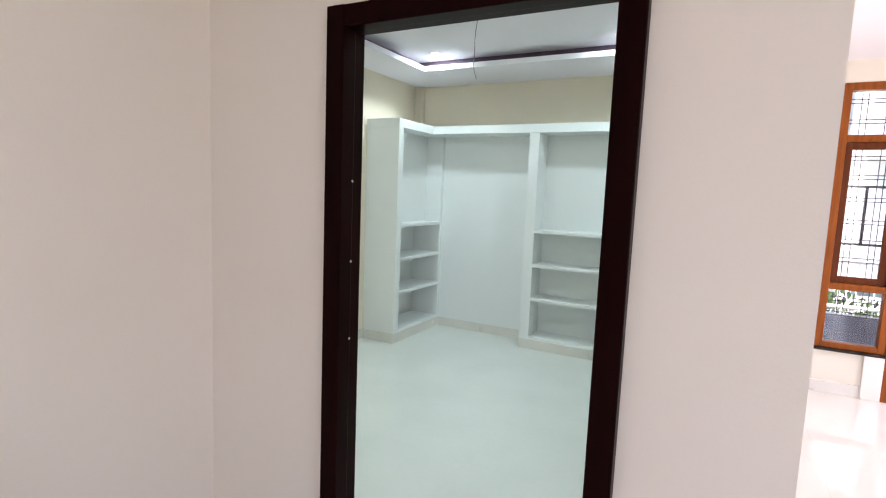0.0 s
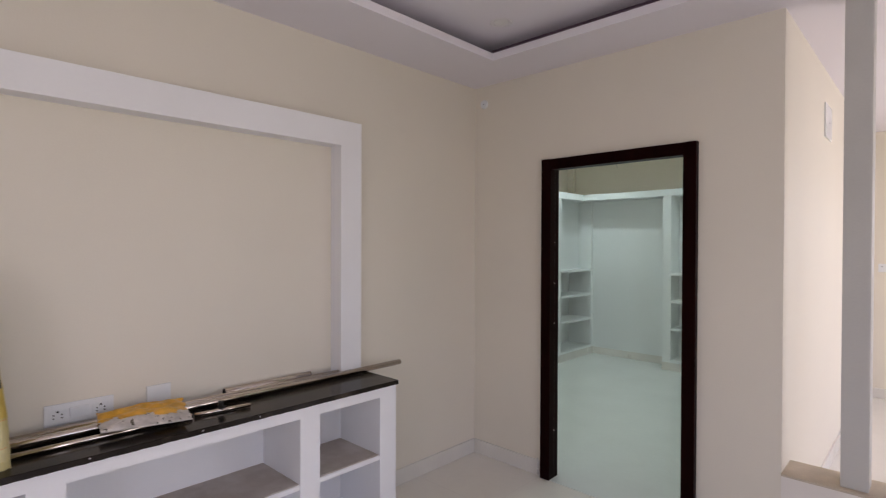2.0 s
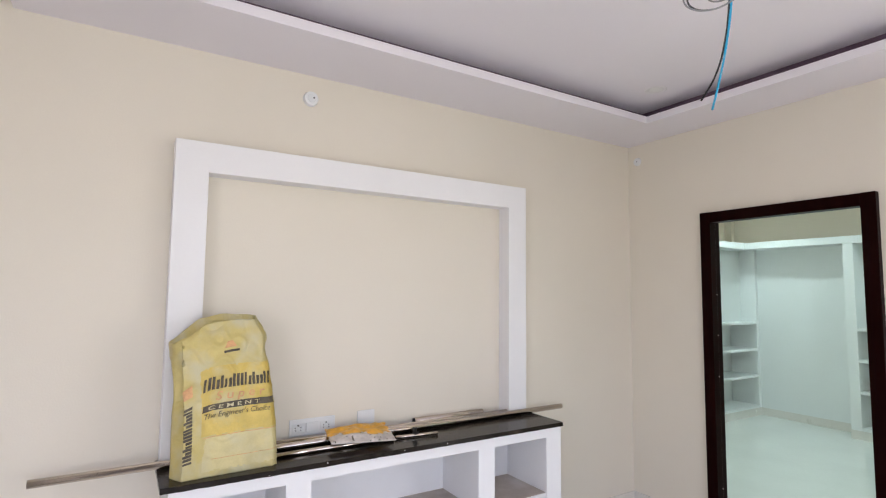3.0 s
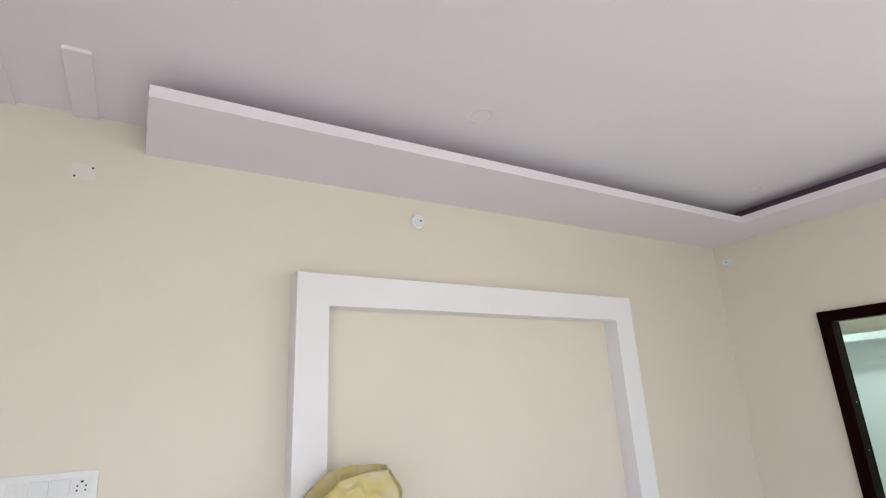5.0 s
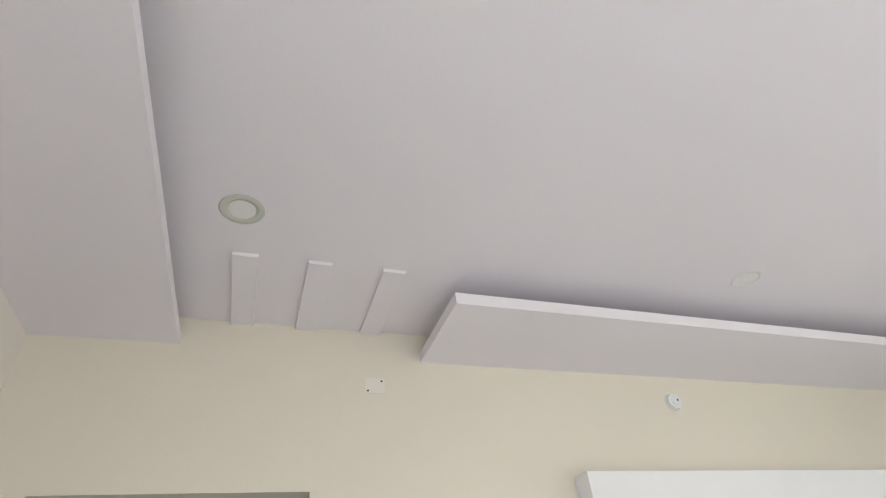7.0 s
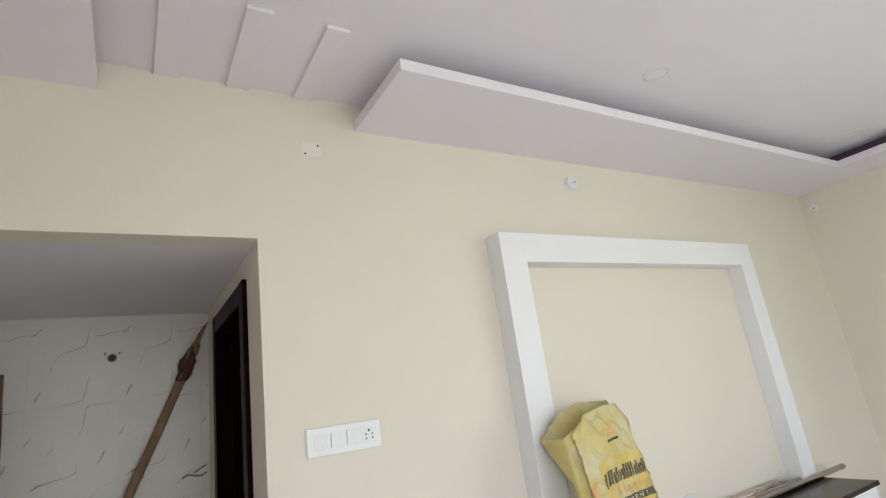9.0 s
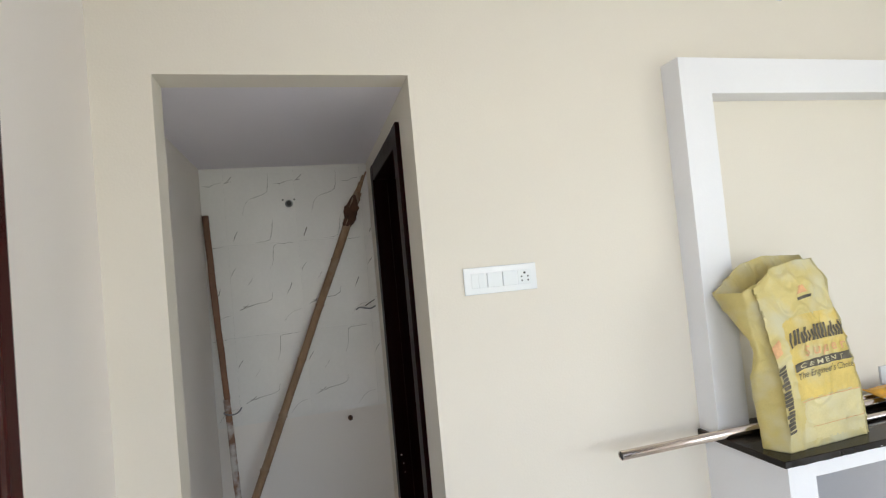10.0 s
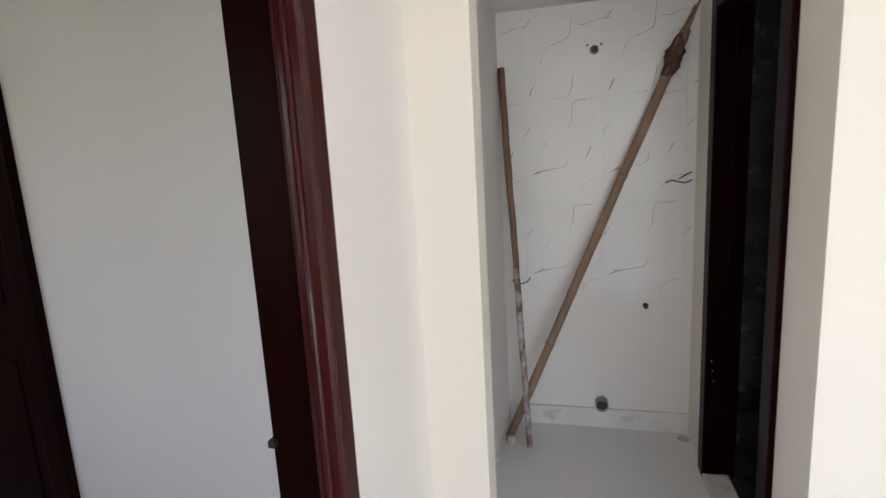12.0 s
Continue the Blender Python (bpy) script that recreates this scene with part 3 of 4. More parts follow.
def house(x0, x1, y0, y1, z1, mat, storeys, bays, label):
    th = thing("apartment_building", ((x0 + x1) / 2, (y0 + y1) / 2, -3.5), label, "building")
    part("wall", boxes((x0, x1, y0, y1, -3.5, z1)), mat, th)
    part("roof", boxes((x0 - 0.3, x1 + 0.3, y0 - 0.3, y1 + 0.3, z1, z1 + 0.25)), PLASTER, th)
    hs = (z1 + 3.5) / storeys
    for s in range(storeys):
        zb = -3.5 + s * hs
        part("ledge", boxes((x0 - 0.15, x1 + 0.15, y0 - 0.45, y0, zb + hs - 0.25, zb + hs - 0.1)), PLASTER, th)
        for b in range(bays):
            xc = x0 + (b + 0.5) * (x1 - x0) / bays
            w = part("window", boxes((xc - 0.75, xc + 0.75, y0 - 0.06, y0 - 0.003, zb + 0.9, zb + 2.2)), PLASTER, th)
            part("pane", boxes((xc - 0.65, xc - 0.02, y0 - 0.075, y0 - 0.061, zb + 1.0, zb + 2.1), (xc + 0.02, xc + 0.65, y0 - 0.075, y0 - 0.061, zb + 1.0, zb + 2.1)), DARKGLASS, w)
    return th


house(-8.5, 1.5, 19, 29, 9.5, PLASTER, 4, 4, "white four-storey apartment building across the street")
house(3.0, 12.0, 17, 27, 6.3, PLASTER, 3, 3, "white three-storey apartment building across the street")
shed = thing("blue_shed", (3.0, 13.5, -3.5), "blue sheet-metal shed below the balcony", "shed")
part("wall", boxes((0.5, 6.0, 13.0, 15.5, -3.5, -0.6)), BLUEPL, shed)
part("roof", boxes((0.3, 6.2, 12.8, 15.7, -0.6, -0.5)), PLASTER, shed)


def tree(x, y, z, high, spread, seed):
    rnd = random.Random(seed)
    th = thing("tree", (x, y, z), "small green leafy tree below the balcony", "tree", "trees outside")
    bm = rod(bmesh.new(), (x, y, z), (x + 0.1, y, z + high * 0.55), 0.11, 0.07, 9, 5, 0.02)
    tips = []
    for k in range(7):
        a = k * 0.9 + rnd.random()
        p0 = Vector((x + 0.06, y, z + high * (0.3 + 0.035 * k)))
        p1 = p0 + Vector((math.cos(a) * spread * 0.6, math.sin(a) * spread * 0.6, high * rnd.uniform(0.15, 0.4)))
        rod(bm, p0, p1, 0.045, 0.015, 7, 2, 0.02)
        tips.append(p1)
    part("trunk", bm, BARK, th)
    bm = bmesh.new()
    for t in tips + [Vector((x, y, z + high * 0.75))]:
        for _ in range(260):
            c = t + Vector((rnd.gauss(0, 0.3), rnd.gauss(0, 0.3), rnd.gauss(0, 0.25))) * spread * 0.55
            q = Euler((rnd.uniform(0, 6), rnd.uniform(0, 6), rnd.uniform(0, 6))).to_quaternion()
            s = rnd.uniform(0.04, 0.085)
            bm.faces.new([bm.verts.new(c + q @ Vector(v)) for v in ((-s, 0, 0), (0, -s * 0.5, s * 0.1), (s, 0, 0), (0, s * 0.5, s * 0.1))])
    part("crown", bm, LEAF, th)


tree(0.6, 11.5, -3.5, 4.2, 1.5, 3)
tree(2.3, 11.9, -3.5, 4.0, 1.4, 5)
tree(-1.5, 11.5, -3.5, 5.0, 1.6, 7)

# ---- bench unit and worktop ----
bench = thing("bench_unit", (-1.6, -0.35, 0), "white plastered masonry bench with open dusty shelves", "bench unit")
FX, BX, TZ = -1.425, XW, 0.785
part("plinth", boxes((BX, FX + 0.012, -1.352, 0.69, 0.0, 0.085), bevel=0.004), WHITE, bench)
for y0, y1 in ((-1.35, -1.24), (-0.902, -0.792), (0.102, 0.207), (0.577, 0.688)):
    part("upright", boxes((BX, FX, y0, y1, 0.085, TZ)), WHITE, bench)
for y0, y1 in ((-1.24, -0.902), (-0.792, 0.102), (0.207, 0.577)):
    part("beam", boxes((FX - 0.10, FX, y0, y1, 0.73, TZ)), WHITE, bench)
    part("shelf", boxes((BX + 0.006, FX - 0.004, y0, y1, 0.398, 0.42), bevel=0.002), WHITE, bench)
    part("dust", boxes((BX + 0.006, FX - 0.012, y0 + 0.001, y1 - 0.001, 0.42, 0.424)), DUST, bench, "grey-brown dusty shelf top")
    part("back_panel", boxes((BX, BX + 0.006, y0, y1, 0.085, TZ)), WHITE, bench)


def chipped_slab(x0, x1, y0, y1, z0, z1):
    """A stone slab whose sawn front and end edges are chipped and uneven."""
    bm = boxes((x0, x1, y0, y1, z0, z1))
    bmesh.ops.bevel(bm, geom=bm.edges[:], offset=0.002, segments=1, affect="EDGES")
    for axis, cuts in ((1, 110), (0, 26)):
        long_edges = [e for e in bm.edges if abs(e.verts[0].co[axis] - e.verts[1].co[axis]) > 0.2]
        bmesh.ops.subdivide_edges(bm, edges=long_edges, cuts=cuts, use_grid_fill=True)
    for v in bm.verts:
        low = v.co.z < (z0 + z1) / 2
        n1, n2 = noise.noise(v.co * 55 + Vector((0, 0, 3))), noise.noise(v.co * 140)
        if v.co.x > x1 - 0.004:
            v.co.x += (0.0022 if low else 0.0009) * n1 - 0.0022 * max(0.0, n2 - 0.25) * (2 if low else 1)
            v.co.z += (0.0016 if low else 0.0) * n2
        if v.co.y < y0 + 0.004 or v.co.y > y1 - 0.004:
            v.co.y += 0.0016 * n1
    return bm


slab = tagged(mesh("granite_worktop", chipped_slab(XW, -1.403, -1.381, 0.687, TZ, 0.808), GRANITE), "polished black granite worktop on the white bench", "worktop")

# ---- raised plaster frame above the bench ----
PX = -1.689


def plaster_frame(y0, y1, z0, z1, border, x0, x1):
    """A three-sided raised band, one piece, open at its foot."""
    bm = bmesh.new()
    outline = ((y0, z0), (y0 + border, z0), (y0 + border, z1 - border), (y1 - border, z1 - border), (y1 - border, z0), (y1, z0), (y1, z1), (y0, z1))
    face = bm.faces.new([bm.verts.new((x0, y, z)) for y, z in outline])
    out = bmesh.ops.extrude_face_region(bm, geom=[face])
    bmesh.ops.translate(bm, vec=(x1 - x0, 0, 0), verts=[v for v in out["geom"] if isinstance(v, bmesh.types.BMVert)])
    edges = [e for e in bm.edges if all(abs(v.co.x - x1) < 1e-5 for v in e.verts)]
    bmesh.ops.bevel(bm, geom=edges, offset=0.003, segments=2, affect="EDGES", profile=0.6)
    return bm


tagged(mesh("wall_frame", plaster_frame(-1.368, 0.655, 0.808, 2.23, 0.1405, XW, PX), WHITE), "white raised plaster picture frame on the cream wall", "wall frame")


# ---- wall fittings ----
def switch_plate(y0, y1, z0, z1, modules, label, x=XW):
    """A glossy plate on the west wall with rockers and sockets."""
    th = thing("switch_plate", (x, (y0 + y1) / 2, z0), label, "switch plate")
    part("plate", boxes((x, x + 0.009, y0, y1, z0, z1), bevel=0.003), PLASTIC, th)
    zc, hh = (z0 + z1) / 2, (z1 - z0) * 0.27
    for kind, a, b in modules:
        part("module", boxes((x + 0.006, x + (0.0145 if kind == "rocker" else 0.0100), a, b, zc - hh, zc + hh), bevel=0.0015), PLASTIC2, th)
        if kind == "socket":
            w, c = b - a, (a + b) / 2
            for dy, dz, r in ((0, 0.55, 0.0042), (-0.23, 0.05, 0.003), (0.23, 0.05, 0.003), (-0.23, -0.5, 0.003), (0.23, -0.5, 0.003)):
                part("pin_hole", disc(bmesh.new(), (x + 0.0095, c + dy * w, zc + dz * hh), (1, 0, 0), r, 0.0016, 12), BLACK, th, "dark socket hole")
    return th


switch_plate(-2.262, -1.990, 1.412, 1.507, (("flat", -2.236, -2.212), ("flat", -2.210, -2.186), ("rocker", -2.178, -2.126), ("rocker", -2.120, -2.068), ("socket", -2.062, -2.010)), "white glossy modular switch plate with socket beside the passage")
switch_plate(-0.798, -0.563, 0.828, 0.912, (("socket", -0.785, -0.725), ("rocker", -0.715, -0.650), ("socket", -0.640, -0.580)), "white socket plate above the granite worktop")
tagged(mesh("blank_plate", boxes((XW, XW + 0.010, -0.438, -0.340, 0.835, 0.92), bevel=0.003), PLASTIC), "white blank junction plate above the worktop", "wall plate")


def round_box(y, z, x=XW):
    th = thing("junction_cover", (x, y, z), "round white ceiling-rose cover high on the wall", "junction cover")
    part("cover", rod(bmesh.new(), (x, y, z), (x + 0.022, y, z), 0.040, 0.036, 28), PLASTIC, th)
    part("boss", rod(bmesh.new(), (x + 0.022, y, z), (x + 0.026, y, z), 0.022, 0.020, 20), PLASTIC2, th)
    part("hole", disc(bmesh.new(), (x + 0.025, y + 0.012, z + 0.004), (1, 0, 0), 0.005, 0.002, 10), BLACK, th, "dark wire hole")


round_box(-0.742, 2.563)
th = thing("junction_cover", (-1.70, YN, 2.562), "small round white cover on the bedroom wall", "junction cover")
part("cover", rod(bmesh.new(), (-1.70, YN, 2.562), (-1.70, YN - 0.012, 2.562), 0.032, 0.029, 24), PLASTIC, th)
part("hole", disc(bmesh.new(), (-1.70, YN - 0.011, 2.562), (0, -1, 0), 0.004, 0.002, 10), BLACK, th, "dark wire hole")
th = thing("blank_plate", (XW, -2.16, 2.55), "cream-painted cover plate with two screw holes", "wall plate")
part("plate", boxes((XW, XW + 0.0015, -2.208, -2.130, 2.549, 2.611)), PALE, th)
for y, z in ((-2.197, 2.559), (-2.142, 2.60)):
    part("screw_hole", disc(bmesh.new(), (XW + 0.001, y, z), (1, 0, 0), 0.0042, 0.0015, 10), BLACK, th, "dark screw hole")
th = thing("switch_plate", (0.38, YL, 1.28), "white switch plate on the living room wall", "switch plate")
part("plate", boxes((0.27, 0.49, YL - 0.009, YL, 1.275, 1.36), bevel=0.003), PLASTIC, th)
part("module", boxes((0.42, 0.47, YL - 0.0115, YL - 0.008, 1.293, 1.342), bevel=0.001), PLASTIC2, th)
part("pin_hole", disc(bmesh.new(), (0.30, YL - 0.0085, 1.33), (0, -1, 0), 0.005, 0.002, 10), BLACK, th, "dark indicator hole")
th = thing("blank_plate", (XL, 3.0, 2.3), "white plate high on the living room wall", "wall plate")
part("plate", boxes((XL, XL + 0.010, 2.96, 3.22, 2.25, 2.47), bevel=0.003), PLASTIC, th)
part("hole", disc(bmesh.new(), (XL + 0.0095, 3.12, 2.36), (1, 0, 0), 0.006, 0.002, 10), BLACK, th, "dark wire hole")


def downlight(x, y, z, lit, r=0.072, rim=RIM):
    th = thing("downlight", (x, y, z), "lit round recessed LED downlight" if lit else "round white recessed downlight, switched off", "downlight", "ceiling downlights")
    part("rim", ring(bmesh.new(), (x, y, z), (0, 0, -1), r, r * 0.62, 0.0014), rim, th, "pale ring", smooth=True)
    part("diffuser", disc(bmesh.new(), (x, y, z), (0, 0, -1), r * 0.62, 0.0010), LIT if lit else UNLIT, th)


for y, rim in ((-2.71, RIM), (-0.76, PALERIM), (1.22, PALERIM)):
    downlight(-1.125, y, ZC, False, 0.066, rim)
BL = (-2.55, 4.82)
downlight(BL[0], BL[1], ZC, True, 0.06)
spot = new("bedroom_led", bpy.data.lights.new("bedroom_led", "AREA"))
spot.data.shape, spot.data.size, spot.data.energy, spot.data.color = "DISK", 0.09, 3.65, COOL
spot.matrix_world = look((BL[0], BL[1], ZC - 0.012), (BL[0], BL[1], 0), 0)
# three further lamps added by symmetry; the pair at y 2.85 is unseen
for bx, by in ((-0.85, 4.75), (-0.85, 2.85), (BL[0], 2.85)):
    downlight(bx, by, ZC, True, 0.06)
    s2 = new("bedroom_led", spot.data)
    s2.matrix_world = look((bx, by, ZC - 0.012), (bx, by, 0), 0)

# ---- hanging wires in the dining room ----
wires = thing("hanging_wires", (0.50, -0.84, ZC), "bundle of blue, black and grey electric wires hanging from the ceiling", "wires")
kx, ky, kz = 0.482, -0.832, 1.975
part("hook_box", disc(bmesh.new(), (0.50, -0.84, ZC), (0, 0, -1), 0.05, 0.012, 24), PLASTIC, wires, "round white ceiling box")
tube("blue_wire", [(0.50, -0.84, ZC), (0.492, -0.836, 2.4), (kx, ky, 2.05), (kx + 0.002, ky - 0.002, kz), (0.462, -0.812, 1.92), (0.440, -0.797, 1.872), (0.421, -0.783, 1.842)], 0.0016, BLUEWIRE, wires, "blue wire")
tube("black_wire", [(0.503, -0.842, ZC), (0.494, -0.838, 2.4), (kx + 0.004, ky, 2.05), (kx - 0.002, ky, kz), (0.462, -0.815, 1.925), (0.437, -0.800, 1.885), (0.409, -0.792, 1.858)], 0.0014, BLACKWIRE, wires, "black wire")
for k, (mat_w, nm, rr, off) in enumerate(((BLACKWIRE, "black_loop", 0.034, 0.0), (GREYWIRE, "grey_loop", 0.038, 0.004), (BLUEWIRE, "blue_loop", 0.014, 0.003), (GREYWIRE, "grey_loop", 0.017, -0.004))):
    pts = []
    for j in range(11):
        a = radians(20 + j * 34)
        d = rr * (1.0 * math.cos(a) - 0.62)
        pts.append((kx + d * 0.88 + off, ky + d * 0.48 - off, kz + 0.010 + rr * 0.72 * math.sin(a) + 0.0006 * j))
    tube(nm, [(kx + off, ky, 2.12)] + pts, 0.0012, mat_w, wires)

# ---- steel pipes on the worktop ----
def pipe(a, b, r, label):
    a, b = Vector(a), Vector(b)
    th = thing("steel_pipe", a, label, "steel pipe", "steel pipes")
    part("tube", hollow(bmesh.new(), a, b, r), STEEL, th, smooth=True)
    d = (b - a).normalized()
    # black core fills the tube to paint the shade inside it
    part("bore_shade", rod(bmesh.new(), a + d * 0.004, b - d * 0.004, r - 0.0017, r - 0.0017, 20), BLACK, th, "black core standing in for the pipe's dark hollow")
    return th


PZ = 0.808
pipe((-1.648, -1.805, PZ + 0.017), (-1.672, 0.932, PZ + 0.0165), 0.016, "long stainless steel pipe lying across the worktop")
pipe((-1.553, -0.93, PZ + 0.0115), (-1.557, -0.335, PZ + 0.0115), 0.011, "thin stainless steel pipe on the worktop")
pipe((-1.712, -0.95, PZ + 0.0165), (-1.715, 0.56, PZ + 0.0165), 0.016, "stainless steel pipe beside the wall")
pipe((-1.752, -0.11, PZ + 0.0225), (-1.756, 0.36, PZ + 0.0225), 0.022, "short wide stainless steel pipe against the wall")
rodt = thing("clamp_rod", (-1.55, -0.2, PZ), "short steel rod with a black plastic clamp knob", "clamp")
part("rod", rod(bmesh.new(), (-1.560, -0.32, PZ + 0.010), (-1.53, -0.09, PZ + 0.010), 0.009, 0.009, 14), STEEL, rodt, smooth=True)
bm = bmesh.new()
for k in range(5):
    a = k * 2 * math.pi / 5
    rod(bm, (-1.552, -0.215, PZ + 0.026), (-1.552 + 0.03 * math.cos(a), -0.215 + 0.006, PZ + 0.027 + 0.024 * math.sin(a)), 0.010, 0.006, 8)
part("knob", bm, BLACK, rodt, "black star knob")

# ---- chips packet ----
def packet():
    bm = bmesh.new()
    nx, ny = 60, 40
    rnd = random.Random(4)
    tops, bots = [], []
    for i in range(nx + 1):
        rt, rb = [], []
        for j in range(ny + 1):
            u, v = i / nx * 2 - 1, j / ny * 2 - 1
            puff = max(0.0, (1 - u ** 4) * (1 - v ** 4)) ** 0.7
            h = 0.017 * puff * (1 + 0.8 * noise.noise(Vector((u * 3, v * 3, 1.7)))) + 0.002
            wv = 0.006 * noise.noise(Vector((u * 4, v * 5, 0.4)))
            p = Vector((0.105 * v + 0.012 * u * v, 0.155 * u + 0.012 * noise.noise(Vector((v * 4, u, 3))), 0))
            rt.append(bm.verts.new(p + Vector((0, 0, 0.016 + h + wv))))
            rb.append(bm.verts.new(p + Vector((0, 0, 0.014 - 0.010 * puff))))
        tops.append(rt)
        bots.append(rb)
    for i in range(nx):
        for j in range(ny):
            bm.faces.new((tops[i][j], tops[i + 1][j], tops[i + 1][j + 1], tops[i][j + 1]))
            bm.faces.new((bots[i][j], bots[i][j + 1], bots[i + 1][j + 1], bots[i + 1][j]))
    for i in range(nx):
        for row in (0, ny):
            bm.faces.new((tops[i][row], bots[i][row], bots[i + 1][row], tops[i + 1][row]))
    for j in range(ny):
        for row in (0, nx):
            bm.faces.new((tops[row][j], tops[row][j + 1], bots[row][j + 1], bots[row][j]))
    m = pose(-1.595, -0.502, PZ + 0.029, 0, 7, -9)
    bm.transform(m)
    ob = mesh("film_packet", bm, PACKET, True)
    ob.data.materials.append(ORANGE)
    ob.data.materials.append(INK)
    inv = m.inverted()
    for p in ob.data.polygons:
        c = inv @ p.center
        if c.x < 0.028 + 0.07 * noise.noise(Vector((c.y * 22, c.x * 10, 2))) or (c.y > 0.10 and c.x < 0.03):
            p.material_index = 1
        elif noise.noise(Vector((c.x * 75, c.y * 48, 9))) > 0.47 and p.normal.z > 0.3:
            p.material_index = 2
    return tagged(ob, "crumpled orange and white plastic packet lying on the pipes", "packet")


packet()

# ---- cement sack ----
SACK_W, SACK_D, SACK_H = 0.407, 0.090, 0.63
SACK = pose(-1.500, -1.138, PZ, 0, 0, 3.5)


def sack_point(s, v):
    """A point on the sack: s runs once round from the front's south edge, v goes up from 0 to 1."""
    w, d = SACK_W * (1 - 0.20 * v ** 2), SACK_D * (0.92 + 0.10 * math.sin(v * 3.0))
    per = 2 * (w + d)
    a = (s % 1.0) * per
    if a < w:
        x, y = d / 2, -w / 2 + a
        g = 0.034 - 0.010 * v
        if a < g:
            x -= (0.88 - 0.62 * max(0.0, min(1.0, (v - 0.45) / 0.45))) * d * (1 - a / g) ** 1.5
            y += 0.026 * math.sin(math.pi * (1 - a / g) ** 0.6) * min(1.0, v * 3.0)
        if a > w - 0.03:
            x -= 0.25 * d * ((a - w + 0.03) / 0.03) ** 2
    elif a < w + d:
        x, y = d / 2 - (a - w), w / 2
    elif a < 2 * w + d:
        x, y = -d / 2, w / 2 - (a - w - d)
    else:
        x, y = -d / 2 + (a - 2 * w - d) * 0.12, -w / 2
    r = 0.016
    ex, ey = abs(x) / (d / 2), abs(y) / (w / 2)
    if ex > 1 - r / (d / 2) and ey > 1 - r / (w / 2):
        k = min((ex - 1 + r / (d / 2)) / (r / (d / 2)), (ey - 1 + r / (w / 2)) / (r / (w / 2)))
        x -= math.copysign(0.3 * r * k, x)
        y -= math.copysign(0.3 * r * k, y)
    bulge = 0.012 * math.cos(y / (w / 2) * 1.4) * math.sin(max(0, v) * 2.6)
    if abs(x) > d / 2 - 0.02:
        x += math.copysign(bulge, x)
    top = 0.600 + 0.022 * math.sin((y / w + 0.25) * 3.1) + (0.02 if x < 0 else 0.0) - 0.105 * max(0.0, -y / w - 0.16) / 0.34 * (0.6 if x > 0 else 0.8)
    z = top * v + 0.008 * v ** 6 * noise.noise(Vector((x * 24, y * 15, 7)))
    lean = -0.072 * v ** 1.6
    skew = -0.042 * v + 0.012 * math.sin(v * 3.2)
    n1 = noise.noise(Vector((x * 9, y * 7, z * 6)))
    n2 = noise.noise(Vector((x * 22, y * 20, z * 13 + 5)))
    n3 = abs(noise.noise(Vector((x * 14 + 3, (y + z * 0.6) * 13, (z - y * 0.7) * 11))))
    f = 0.007 * n1 + 0.0035 * n2 + (0.010 + 0.022 * v ** 3) * (0.35 - n3)
    pinch = math.exp(-((v - 0.66) / 0.17) ** 2) * max(0.0, min(1.0, (0.02 - x) / 0.04)) * max(0.0, 1 - (y + w / 2) / 0.12)
    ear = 0.022 * math.exp(-((v - 0.90) / 0.06) ** 2) * max(0.0, (y - 0.36 * w) / (0.14 * w))
    flare = -0.058 * max(0.0, v - 0.66) / 0.34 * max(0.0, min(1.0, (0.01 - x) / 0.03)) * max(0.0, 1 - (y + w / 2) / 0.14)
    crease = 0.022 * (0.28 - n3) * (0.45 + 0.8 * v)
    return Vector((x * (1 + f * 6) + math.copysign(crease, x + 1e-6) + lean + flare + 0.050 * pinch, y * (1 + f * 1.5) + skew + flare * 0.1 + ear, z + 0.004 * n1 * v))


def sack():
    bm = bmesh.new()
    ns, nv = 300, 110
    grid = [[bm.verts.new(SACK @ sack_point(i / ns, j / nv)) for i in range(ns)] for j in range(nv + 1)]
    for j in range(nv):
        for i in range(ns):
            bm.faces.new((grid[j][i], grid[j][(i + 1) % ns], grid[j + 1][(i + 1) % ns], grid[j + 1][i]))
    bm.faces.new(list(reversed(grid[0])))
    inner = []
    for lev, (v, k) in enumerate(((1.0, 0.975), (0.93, 0.90), (0.82, 0.80))):
        row = []
        for i in range(ns):
            p = sack_point(i / ns, v)
            c = sack_point(0.0, v).lerp(sack_point(0.5, v), 0.5)
            row.append(bm.verts.new(SACK @ (c.lerp(p, k) - Vector((0, 0, 0.0)))))
        inner.append(row)
    rows = [grid[nv]] + inner
    for lo, hi in zip(rows, rows[1:]):
        for i in range(ns):
            bm.faces.new((lo[i], lo[(i + 1) % ns], hi[(i + 1) % ns], hi[i]))
    bm.faces.new(inner[-1])
    return bm


def sack_print(y, z):
    """Which printing a place on the sack's front carries: 0 none, 1 the saturated panel, 2 the pale lower panel."""
    edge = 0.004 * noise.noise(Vector((y * 40, z * 40, 3)))
    if 0.100 < y + edge < 0.405 and 0.165 < z + edge < 0.435:
        return 1
    return 2 if 0.105 + 0.1 * max(0.0, z - 0.06) < y + edge < 0.405 and 0.025 < z + edge < 0.160 else 0


bag = thing("cement_sack", (-1.487, -1.140, PZ), "crumpled yellow woven cement sack with dark print, open top", "sack")
body = part("sack", sack(), BAGYEL, bag, smooth=True)
body.data.materials.append(BAGPRINT)
body.data.materials.append(BAGPALE)
